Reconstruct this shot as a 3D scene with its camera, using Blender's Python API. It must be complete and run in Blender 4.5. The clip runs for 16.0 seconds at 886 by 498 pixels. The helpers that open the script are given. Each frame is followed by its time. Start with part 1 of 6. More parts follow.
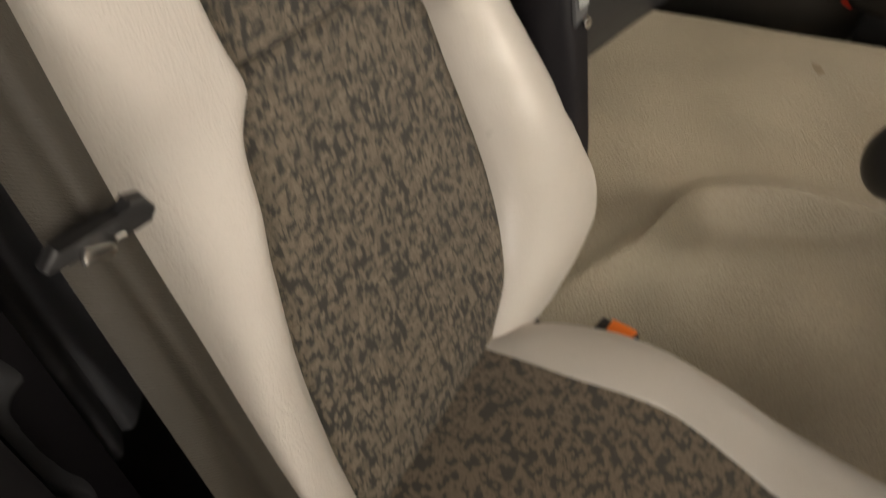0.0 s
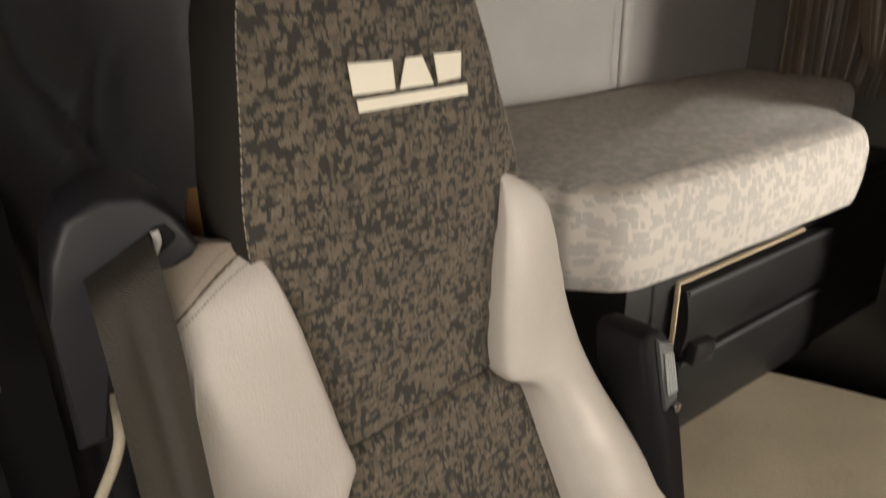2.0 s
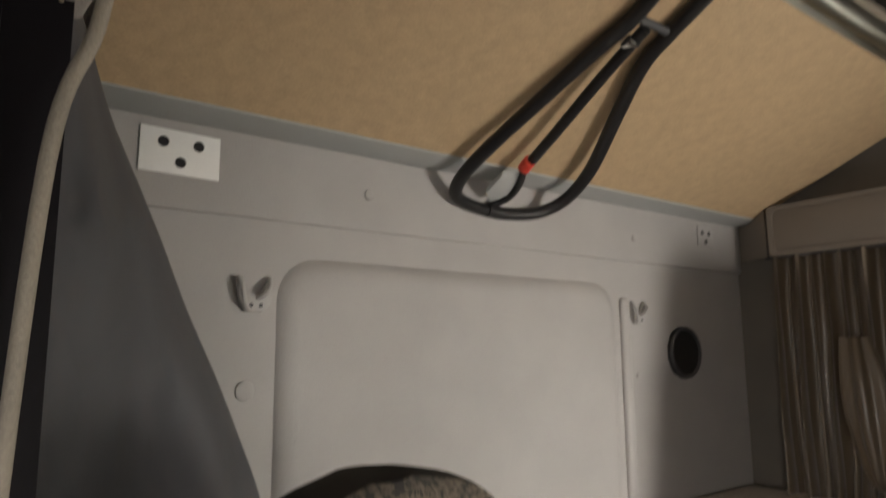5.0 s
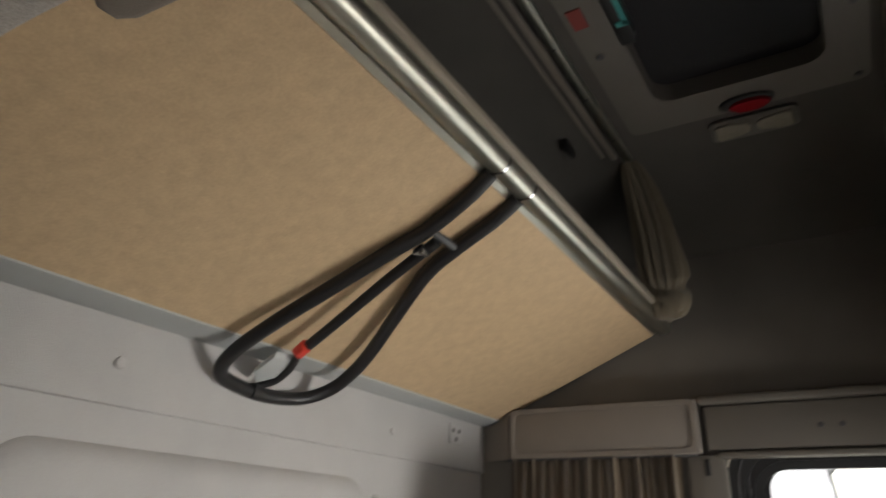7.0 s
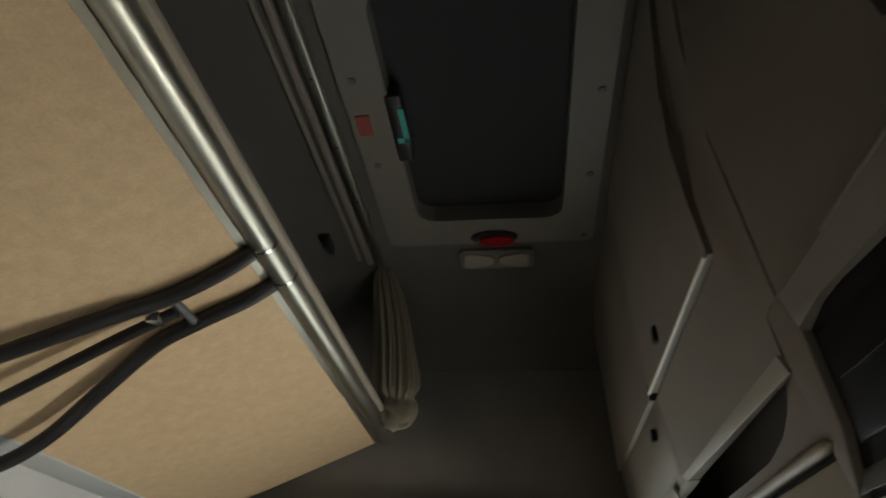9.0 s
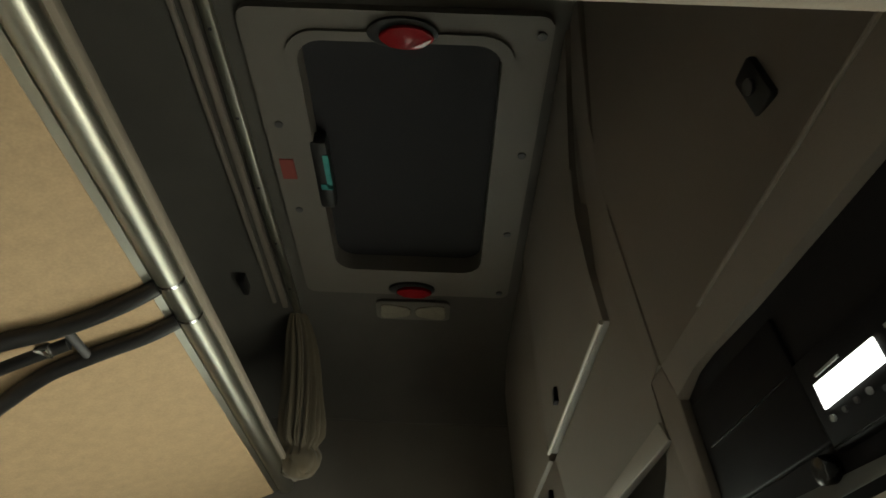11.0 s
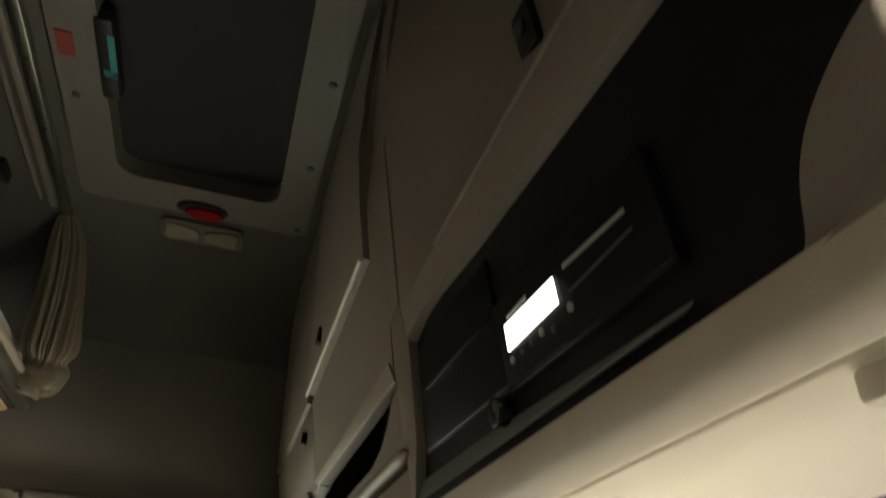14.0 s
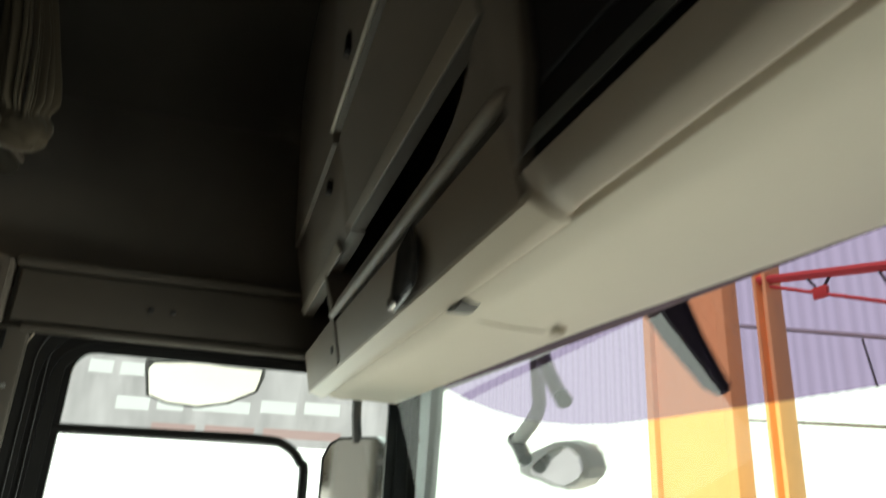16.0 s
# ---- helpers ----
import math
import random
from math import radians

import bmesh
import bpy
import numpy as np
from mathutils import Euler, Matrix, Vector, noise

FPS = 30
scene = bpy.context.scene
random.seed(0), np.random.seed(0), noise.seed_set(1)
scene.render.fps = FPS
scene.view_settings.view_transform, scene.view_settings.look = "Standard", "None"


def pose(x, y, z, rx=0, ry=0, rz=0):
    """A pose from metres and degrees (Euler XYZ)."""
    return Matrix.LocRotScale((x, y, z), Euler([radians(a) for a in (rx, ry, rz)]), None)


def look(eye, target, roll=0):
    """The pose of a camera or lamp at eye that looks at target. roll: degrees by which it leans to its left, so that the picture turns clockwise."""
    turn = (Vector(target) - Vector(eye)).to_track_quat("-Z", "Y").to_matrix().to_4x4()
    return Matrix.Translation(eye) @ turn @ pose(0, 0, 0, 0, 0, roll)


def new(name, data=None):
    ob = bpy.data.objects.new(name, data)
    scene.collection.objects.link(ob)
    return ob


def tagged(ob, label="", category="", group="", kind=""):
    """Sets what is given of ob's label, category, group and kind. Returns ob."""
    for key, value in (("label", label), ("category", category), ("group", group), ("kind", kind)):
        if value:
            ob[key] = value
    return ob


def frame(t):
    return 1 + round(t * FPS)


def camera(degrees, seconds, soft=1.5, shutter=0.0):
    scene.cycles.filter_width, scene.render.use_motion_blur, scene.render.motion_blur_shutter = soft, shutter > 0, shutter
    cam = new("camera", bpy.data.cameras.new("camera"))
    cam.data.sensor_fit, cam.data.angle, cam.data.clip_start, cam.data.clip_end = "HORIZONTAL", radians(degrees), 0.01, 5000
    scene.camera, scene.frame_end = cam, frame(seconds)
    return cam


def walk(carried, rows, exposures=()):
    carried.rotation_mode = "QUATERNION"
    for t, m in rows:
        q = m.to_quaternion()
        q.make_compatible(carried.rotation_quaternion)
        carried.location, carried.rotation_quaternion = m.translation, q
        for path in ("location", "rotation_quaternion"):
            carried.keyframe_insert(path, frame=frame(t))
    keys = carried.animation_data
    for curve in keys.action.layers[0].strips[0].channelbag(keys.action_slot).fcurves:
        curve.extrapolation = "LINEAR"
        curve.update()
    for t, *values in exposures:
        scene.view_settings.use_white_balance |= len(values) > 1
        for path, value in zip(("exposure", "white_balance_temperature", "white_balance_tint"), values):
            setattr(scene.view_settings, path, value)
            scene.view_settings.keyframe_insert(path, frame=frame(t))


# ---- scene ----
cam = camera(66.2, 16.0, shutter=0.8)
PATH = [
    (0, (0.043, 0.118, 1.279), (1.084, 0.997, -0.185), 1.2),
    (0.5, (0.056, 0.08, 1.335), (1.081, 1.204, 0.036), -1.5),
    (1, (0.048, 0.077, 1.361), (1.113, 1.349, 0.246), -1.1),
    (1.5, (0.043, 0.069, 1.38), (1.133, 1.469, 0.456), -1.3),
    (2, (0.043, 0.061, 1.398), (1.151, 1.55, 0.652), -0.9),
    (2.5, (0.044, 0.053, 1.41), (1.154, 1.61, 0.825), -0.8),
    (3, (0.041, 0.045, 1.42), (1.153, 1.646, 0.974), -0.8),
    (3.5, (0.036, 0.014, 1.453), (1.155, 1.651, 1.188), -0.4),
    (4, (0.027, 0.002, 1.477), (1.142, 1.662, 1.443), -0.7),
    (4.2, (0.024, 0.01, 1.487), (1.138, 1.671, 1.538), -0.6),
    (6.3, (-0.051, 0.096, 1.61), (1.398, 1.324, 2.234), 1.6),
    (6.5, (-0.046, 0.102, 1.611), (1.453, 1.246, 2.278), 1.9),
    (7, (-0.044, 0.115, 1.599), (1.532, 1.072, 2.374), 1.7),
    (7.5, (-0.036, 0.124, 1.594), (1.592, 0.901, 2.459), 1.8),
    (8, (-0.028, 0.134, 1.607), (1.661, 0.684, 2.526), 1.8),
    (8.5, (-0.032, 0.15, 1.603), (1.668, 0.518, 2.591), 1.9),
    (9, (-0.039, 0.153, 1.604), (1.653, 0.37, 2.648), 1.9),
    (11.3, (-0.056, 0.108, 1.599), (1.557, 0.101, 2.782), 2.7),
    (11.5, (-0.049, 0.1, 1.599), (1.553, 0.089, 2.795), 3.3),
    (12, (-0.057, 0.095, 1.602), (1.546, 0.035, 2.797), 2.8),
    (12.5, (-0.054, 0.069, 1.6), (1.546, -0.076, 2.792), 3.2),
    (13, (-0.046, 0.045, 1.601), (1.538, -0.266, 2.782), 3.1),
    (13.5, (-0.027, 0.012, 1.603), (1.547, -0.404, 2.765), 3.0),
    (14, (0.004, -0.01, 1.595), (1.612, -0.47, 2.692), 3.0),
    (14.5, (0.054, -0.03, 1.583), (1.723, -0.529, 2.565), 3.1),
    (15, (0.097, -0.036, 1.573), (1.824, -0.571, 2.429), 2.9),
    (15.5, (0.157, -0.039, 1.566), (1.923, -0.59, 2.327), 2.8),
    (16, (0.337, -0.016, 1.514), (2.142, -0.562, 2.179), 2.9),
]
EXPOSURE = [(0, 1.04, 7350, 13), (0.5, 0.95, 7350, 13), (1.5, 0.87, 7350, 14), (2.5, 0.88, 7050, 14), (4, 1.05, 6950, 14), (6.5, 1.22, 6700, 14), (7.5, 1.36, 6250, 8), (8, 1.36, 6200, 6), (9, 1.2, 6450, 5), (11.5, 1.33, 7100, -4), (12.5, 1.3, 7150, -4), (13.5, 1.48, 7300, 8), (14.5, 1.45, 7600, -6), (15, 1.45, 7200, -11), (15.5, 1.05, 6900, -11), (16, 0.32, 6650, -3)]
walk(cam, [(t, look(eye, target, roll)) for t, eye, target, roll in PATH], EXPOSURE)

# ---- light ----
world = bpy.data.worlds.new("world")
scene.world = world
world.use_nodes = True
wn, wl = world.node_tree.nodes, world.node_tree.links
sky = wn.new("ShaderNodeTexSky")
sky.sky_type, sky.sun_disc, sky.sun_elevation, sky.sun_rotation = "NISHITA", False, radians(60), radians(-5)
wl.new(sky.outputs[0], wn["Background"].inputs[0])
wn["Background"].inputs[1].default_value = 0.05
sky.dust_density, sky.ozone_density = 6.0, 0.3
sun = new("sun", bpy.data.lights.new("sun", "SUN"))
sun.data.energy, sun.data.angle, sun.data.color = 5.0, radians(0.5), (1.0, 0.95, 0.88)
sun.matrix_world = look((0, 0, 0), (0.05, -0.5, -0.866))


def area_lamp(name, eye, target, width, height, watts, colour, spread=180):
    data = bpy.data.lights.new(name, "AREA")
    data.shape, data.size, data.size_y, data.energy, data.color = "RECTANGLE", width, height, watts, colour
    data.spread = radians(spread)
    ob = new(name, data)
    ob.matrix_world = look(eye, target)
    return ob


# daylight standing in the open driver's door and in the lower half of the windscreen
area_lamp("door_daylight", (-0.32, -0.30, 1.30), (0.62, 0.42, 1.02), 0.6, 0.5, 1.75, (1.0, 0.99, 0.95), 92)
area_lamp("windscreen_daylight", (1.72, -0.80, 1.14), (1.66, 0.4, 1.06), 0.27, 0.30, 5.5, (1.0, 0.99, 0.95), 108)
# fill lamp added over the dashboard, for ground light on the headliner
area_lamp("headliner_fill_light", (0.95, -0.66, 0.95), (0.92, -0.40, 1.73), 1.5, 0.24, 1.15, (1.0, 0.97, 0.90), 100)


# ---- materials ----
def material(name, colour, rough=0.5, metal=0.0, vary=0.12, grain=600.0, bump=0.15, stain=6.0, spec=0.5, sheen=0.0, wrinkle=0.0):
    m = bpy.data.materials.new(name)
    m.use_nodes = True
    n, l = m.node_tree.nodes, m.node_tree.links
    b = n["Principled BSDF"]
    b.inputs["Roughness"].default_value, b.inputs["Metallic"].default_value = rough, metal
    b.inputs["Specular IOR Level"].default_value = spec
    b.inputs["Sheen Weight"].default_value = sheen
    tc = n.new("ShaderNodeTexCoord")
    big, small = n.new("ShaderNodeTexNoise"), n.new("ShaderNodeTexNoise")
    big.inputs["Scale"].default_value, big.inputs["Detail"].default_value = stain, 6
    small.inputs["Scale"].default_value, small.inputs["Detail"].default_value = grain, 3
    for t in (big, small):
        l.new(tc.outputs["Object"], t.inputs["Vector"])
    both = n.new("ShaderNodeMath")
    both.operation = "ADD"
    l.new(big.outputs[0], both.inputs[0]), l.new(small.outputs[0], both.inputs[1])
    ramp = n.new("ShaderNodeMapRange")
    ramp.inputs[1].default_value, ramp.inputs[2].default_value = 0.45, 1.55
    ramp.inputs[3].default_value, ramp.inputs[4].default_value = 1 - vary, 1 + vary
    l.new(both.outputs[0], ramp.inputs[0])
    mix = n.new("ShaderNodeVectorMath")
    mix.operation = "SCALE"
    mix.inputs[0].default_value = colour
    l.new(ramp.outputs[0], mix.inputs["Scale"])
    l.new(mix.outputs[0], b.inputs["Base Color"])
    rr = n.new("ShaderNodeMapRange")
    rr.inputs[1].default_value, rr.inputs[2].default_value = 0.05, 0.95
    rr.inputs[3].default_value, rr.inputs[4].default_value = max(0.04, rough - 0.08), min(1, rough + 0.08)
    l.new(big.outputs[0], rr.inputs[0]), l.new(rr.outputs[0], b.inputs["Roughness"])
    if bump:
        bp = n.new("ShaderNodeBump")
        bp.inputs["Strength"].default_value, bp.inputs["Distance"].default_value = min(1.0, bump), 0.001 * max(1.0, bump)
        l.new(small.outputs[0], bp.inputs["Height"]), l.new(bp.outputs[0], b.inputs["Normal"])
        if wrinkle:
            soft, wr = n.new("ShaderNodeTexNoise"), n.new("ShaderNodeBump")
            soft.inputs["Scale"].default_value, soft.inputs["Detail"].default_value, soft.inputs["Distortion"].default_value = 70, 5, 1.2
            long = n.new("ShaderNodeMapping")
            long.inputs["Scale"].default_value = (1.5, 1.0, 0.4)
            l.new(tc.outputs["Object"], long.inputs[0])
            wr.inputs["Strength"].default_value, wr.inputs["Distance"].default_value = wrinkle, 0.004
            l.new(long.outputs[0], soft.inputs["Vector"])
            l.new(soft.outputs[0], wr.inputs["Height"]), l.new(wr.outputs[0], bp.inputs["Normal"])
    return m


def woven(name, dark, light, size=0.014, share=1.0, rough=0.9, turn=(0, 0, 0), sheen=0.2, ragged=0.16, soft=0.0, tones=0.0):
    """Cloth with ragged rectangular patches, size metres wide, woven over a plain ground."""
    m = material(name, dark, rough, vary=0.14, grain=1500, bump=0.3, sheen=sheen)
    n, l = m.node_tree.nodes, m.node_tree.links
    b = n["Principled BSDF"]
    base = b.inputs["Base Color"].links[0].from_socket
    tc = n.new("ShaderNodeTexCoord")
    mp = n.new("ShaderNodeMapping")
    mp.inputs["Rotation"].default_value = [radians(a) for a in turn]
    l.new(tc.outputs["Object"], mp.inputs[0])
    xyz = n.new("ShaderNodeSeparateXYZ")
    l.new(mp.outputs[0], xyz.inputs[0])

    def calc(op, a, b=0.0, c=0.0):
        q = n.new("ShaderNodeMath")
        q.operation = op
        for k, v in enumerate((a, b, c)):
            if isinstance(v, (int, float)):
                q.inputs[k].default_value = v
            else:
                l.new(v, q.inputs[k])
        return q.outputs[0]

    def chance(a, b, seed):
        v, w = n.new("ShaderNodeCombineXYZ"), n.new("ShaderNodeTexWhiteNoise")
        l.new(a, v.inputs[0])
        if b is not None:
            l.new(b, v.inputs[1])
        v.inputs[2].default_value = seed
        l.new(v.outputs[0], w.inputs["Vector"])
        return w.outputs["Value"]

    px, pz = calc("DIVIDE", xyz.outputs[0], size), calc("DIVIDE", xyz.outputs[2], size)
    if soft:
        sway = n.new("ShaderNodeTexNoise")
        sway.inputs["Scale"].default_value, sway.inputs["Detail"].default_value = 0.9 / size, 2
        l.new(mp.outputs[0], sway.inputs["Vector"])
        part_of = n.new("ShaderNodeSeparateXYZ")
        l.new(sway.outputs["Color"], part_of.inputs[0])
        px, pz = calc("MULTIPLY_ADD", part_of.outputs[0], soft, px), calc("MULTIPLY_ADD", part_of.outputs[1], soft, pz)
    # threads: each thin row and column is shifted a little, so that the patches have combed edges
    tooth_x = calc("MULTIPLY_ADD", chance(calc("FLOOR", calc("MULTIPLY", pz, 7.0)), None, 1.5), ragged, px)
    tooth_z = calc("MULTIPLY_ADD", chance(calc("FLOOR", calc("MULTIPLY", px, 9.0)), None, 2.5), 1.6 * ragged, pz)
    total = None
    for k, (w, h, odds, least_w, least_h) in enumerate(((1.10, 0.80, 0.50, 0.55, 0.55), (0.62, 0.62, 0.46, 0.45, 0.55), (0.50, 1.15, 0.34, 0.50, 0.50), (1.30, 0.42, 0.34, 0.50, 0.60))):
        line = calc("ADD", calc("DIVIDE", tooth_z, h), 0.37 * k)
        row = calc("FLOOR", line)
        place = calc("ADD", calc("DIVIDE", tooth_x, w), calc("MULTIPLY", chance(row, None, 3.5 + k), 5.0))
        col = calc("FLOOR", place)
        hit = calc("GREATER_THAN", chance(col, row, 7.5 + k), 1 - share * odds)
        wide = calc("LESS_THAN", calc("FRACT", place), calc("MULTIPLY_ADD", chance(col, row, 17.5 + k), 0.9 - least_w, least_w))
        high = calc("LESS_THAN", calc("FRACT", line), calc("MULTIPLY_ADD", chance(col, row, 27.5 + k), 0.95 - least_h, least_h))
        hit = calc("MULTIPLY", hit, calc("MULTIPLY", wide, high))
        if tones:
            hit = calc("MULTIPLY", hit, calc("MULTIPLY_ADD", chance(col, row, 37.5 + k), tones, 1 - tones))
        total = hit if total is None else calc("MAXIMUM", total, hit)
    fine = n.new("ShaderNodeTexNoise")
    fine.inputs["Scale"].default_value, fine.inputs["Detail"].default_value = 1100, 2
    l.new(tc.outputs["Object"], fine.inputs["Vector"])
    fr = n.new("ShaderNodeMapRange")
    fr.inputs[1].default_value, fr.inputs[2].default_value, fr.inputs[3].default_value, fr.inputs[4].default_value = 0.32, 0.62, 0.35, 1.0
    l.new(fine.outputs[0], fr.inputs[0])
    mix = n.new("ShaderNodeMix")
    mix.data_type = "RGBA"
    l.new(calc("MULTIPLY", total, fr.outputs[0]), mix.inputs[0])
    l.new(base, mix.inputs[6])
    mix.inputs[7].default_value = (*light, 1)
    l.new(mix.outputs[2], b.inputs["Base Color"])
    return m


def clear_pane(name, tint, gloss=0.03):
    m = bpy.data.materials.new(name)
    m.use_nodes = True
    n, l = m.node_tree.nodes, m.node_tree.links
    n.remove(n["Principled BSDF"])
    tr, gl, mx, fr = n.new("ShaderNodeBsdfTransparent"), n.new("ShaderNodeBsdfGlossy"), n.new("ShaderNodeMixShader"), n.new("ShaderNodeLayerWeight")
    tr.inputs[0].default_value = (*tint, 1)
    gl.inputs["Roughness"].default_value = 0.02
    fr.inputs["Blend"].default_value = 0.5
    pw, ad = n.new("ShaderNodeMath"), n.new("ShaderNodeMath")
    pw.operation, ad.operation = "POWER", "MULTIPLY_ADD"
    pw.inputs[1].default_value, ad.inputs[1].default_value, ad.inputs[2].default_value = 5.0, 0.5, gloss
    l.new(fr.outputs["Facing"], pw.inputs[0]), l.new(pw.outputs[0], ad.inputs[0]), l.new(ad.outputs[0], mx.inputs[0])
    l.new(tr.outputs[0], mx.inputs[1]), l.new(gl.outputs[0], mx.inputs[2])
    l.new(mx.outputs[0], n["Material Output"].inputs[0])
    return m


def glowing(name, colour, strength):
    m = bpy.data.materials.new(name)
    m.use_nodes = True
    b = m.node_tree.nodes["Principled BSDF"]
    b.inputs["Base Color"].default_value = (0.03, 0.03, 0.03, 1)
    b.inputs["Emission Color"].default_value, b.inputs["Emission Strength"].default_value = (*colour, 1), strength
    return m


M_SEAT = woven("seat_cloth", (0.024, 0.0215, 0.018), (0.168, 0.134, 0.096), 0.0105, 0.98, sheen=0.05, tones=0.55)
M_SEATSIDE = material("seat_side_cloth", (0.024, 0.0205, 0.017), 0.85, vary=0.3, grain=1200, bump=0.3, spec=0.2)
M_CUSHION = woven("cushion_cloth", (0.036, 0.030, 0.023), (0.150, 0.112, 0.075), 0.0115, 0.8, turn=(90, 0, 0))
M_LEATHER = material("cream_leatherette", (0.47, 0.43, 0.388), 0.31, vary=0.07, grain=540, bump=0.5, stain=3, wrinkle=0.06)
M_LEATHERCAP = material("cream_leatherette_with_shaded_cap", (0.45, 0.41, 0.374), 0.38, vary=0.08, grain=480, bump=0.9, stain=4, wrinkle=0.26)
# browner above the cap seam, for the shade where the top turns away
cn, cl = M_LEATHERCAP.node_tree.nodes, M_LEATHERCAP.node_tree.links
cc, cd, cs, cm = cn.new("ShaderNodeTexCoord"), cn.new("ShaderNodeVectorMath"), cn.new("ShaderNodeMapRange"), cn.new("ShaderNodeMix")
cd.operation, cm.data_type = "DOT_PRODUCT", "RGBA"
cd.inputs[1].default_value = (-0.54, 0.0, 1.0)
cs.inputs[1].default_value, cs.inputs[2].default_value = 1.1022, 1.1042
cl.new(cc.outputs["Object"], cd.inputs[0]), cl.new(cd.outputs["Value"], cs.inputs[0]), cl.new(cs.outputs[0], cm.inputs[0])
cb = cn["Principled BSDF"]
cl.new(cb.inputs["Base Color"].links[0].from_socket, cm.inputs[6])
cm.inputs[7].default_value = (0.36, 0.30, 0.245, 1)
cl.new(cm.outputs[2], cb.inputs["Base Color"])
M_PIPING = material("seat_thread", (0.30, 0.26, 0.21), 0.8, grain=900)
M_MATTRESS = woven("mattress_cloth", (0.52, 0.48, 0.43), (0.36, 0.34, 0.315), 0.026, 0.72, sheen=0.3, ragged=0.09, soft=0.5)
# same cloth painted darker, for the shade on the mattress top
M_MATTOP = woven("mattress_shaded_cloth", (0.43, 0.385, 0.33), (0.265, 0.247, 0.225), 0.026, 0.72, turn=(90, 0, 0), sheen=0.3, ragged=0.09, soft=0.5)
M_WALL = material("grey_wall_moulding", (0.375, 0.358, 0.341), 0.6, vary=0.15, grain=420, bump=1.4, stain=6, wrinkle=0.08)
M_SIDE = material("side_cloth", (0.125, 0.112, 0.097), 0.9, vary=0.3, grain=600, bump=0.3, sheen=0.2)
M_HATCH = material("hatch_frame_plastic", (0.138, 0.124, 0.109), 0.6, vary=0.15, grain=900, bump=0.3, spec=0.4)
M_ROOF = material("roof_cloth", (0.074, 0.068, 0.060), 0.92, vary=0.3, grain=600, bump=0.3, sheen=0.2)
M_FLOOR = material("vinyl_floor", (0.365, 0.31, 0.228), 0.31, vary=0.34, grain=260, bump=4.5, stain=5, wrinkle=0.16)
M_CREAM = material("cream_plastic", (0.53, 0.475, 0.385), 0.45, vary=0.06, grain=800, bump=0.15)
M_TRIM = material("grey_brown_plastic", (0.20, 0.173, 0.147), 0.62, vary=0.14, grain=900, bump=0.4, spec=0.35)
# darker copy of the plastic above, for the dim passenger side
M_TRIMSIDE = material("shaded_grey_brown_plastic", (0.138, 0.124, 0.106), 0.55, vary=0.1, grain=800, bump=0.2)
M_LINER = material("cream_headliner", (0.73, 0.68, 0.58), 0.85, vary=0.07, grain=1100, bump=0.3, stain=5)
M_BLACK = material("black_plastic", (0.015, 0.0145, 0.015), 0.40, vary=0.2, grain=900, bump=0.2, spec=0.4)
M_GLOSS = material("glossy_black_plastic", (0.015, 0.015, 0.016), 0.2, vary=0.2, grain=400, bump=0.03)
M_BAY = material("matt_black_fascia", (0.010, 0.009, 0.0105), 0.5, vary=0.25, grain=900, bump=0.25, spec=0.07)
M_GUIDE = material("dark_slate_plastic", (0.017, 0.017, 0.020), 0.42, vary=0.15, grain=900, bump=0.2, spec=0.35)
M_DARKGREY = material("dark_grey_plastic", (0.060, 0.060, 0.062), 0.5, vary=0.15, grain=900, bump=0.2)
M_CLOTH = material("black_cloth", (0.062, 0.063, 0.069), 0.7, vary=0.2, grain=1400, bump=0.35, wrinkle=0.12)
M_RUBBER = material("black_rubber", (0.02, 0.02, 0.02), 0.42, vary=0.2, grain=500, bump=0.2)
M_CARPET = material("dark_carpet", (0.10, 0.092, 0.082), 0.95, vary=0.4, grain=700, bump=0.9)
M_ENDCARPET = material("grey_bunk_carpet", (0.36, 0.335, 0.31), 0.95, vary=0.35, grain=420, bump=0.9)
M_SEAL = material("flocked_seal", (0.26, 0.23, 0.19), 0.95, vary=0.35, grain=420, bump=0.9)
M_BELT = material("belt_webbing", (0.032, 0.027, 0.021), 0.5, vary=0.3, grain=900, bump=0.35, spec=0.3)
bn, blk = M_BELT.node_tree.nodes, M_BELT.node_tree.links
bt, bw, bb = bn.new("ShaderNodeTexCoord"), bn.new("ShaderNodeTexWave"), bn.new("ShaderNodeBump")
bw.wave_type, bw.bands_direction = "BANDS", "DIAGONAL"
bw.inputs["Scale"].default_value, bw.inputs["Distortion"].default_value, bw.inputs["Detail Scale"].default_value = 190, 3.0, 2.0
bb.inputs["Strength"].default_value, bb.inputs["Distance"].default_value = 0.6, 0.0007
blk.new(bt.outputs["Object"], bw.inputs["Vector"]), blk.new(bw.outputs["Fac"], bb.inputs["Height"])
blk.new(bb.outputs[0], bn["Principled BSDF"].inputs["Normal"])
M_MDF = material("mdf_board", (0.45, 0.323, 0.192), 0.7, vary=0.20, grain=200, bump=0.12, stain=34)
M_EDGE = material("raw_board_edge", (0.55, 0.44, 0.30), 0.7, vary=0.2)
M_STRAP = material("tan_leather", (0.36, 0.19, 0.08), 0.6, vary=0.2)
M_BAND = material("grey_beige_plastic", (0.275, 0.236, 0.192), 0.55, vary=0.1, grain=900, bump=0.4, spec=0.4)
M_ROLL = material("pale_beige_plastic", (0.46, 0.405, 0.335), 0.5, vary=0.1, grain=900, bump=0.4, spec=0.4)
M_LEDGE = material("slate_plastic", (0.15, 0.155, 0.15), 0.5, vary=0.1, grain=800, bump=0.1)
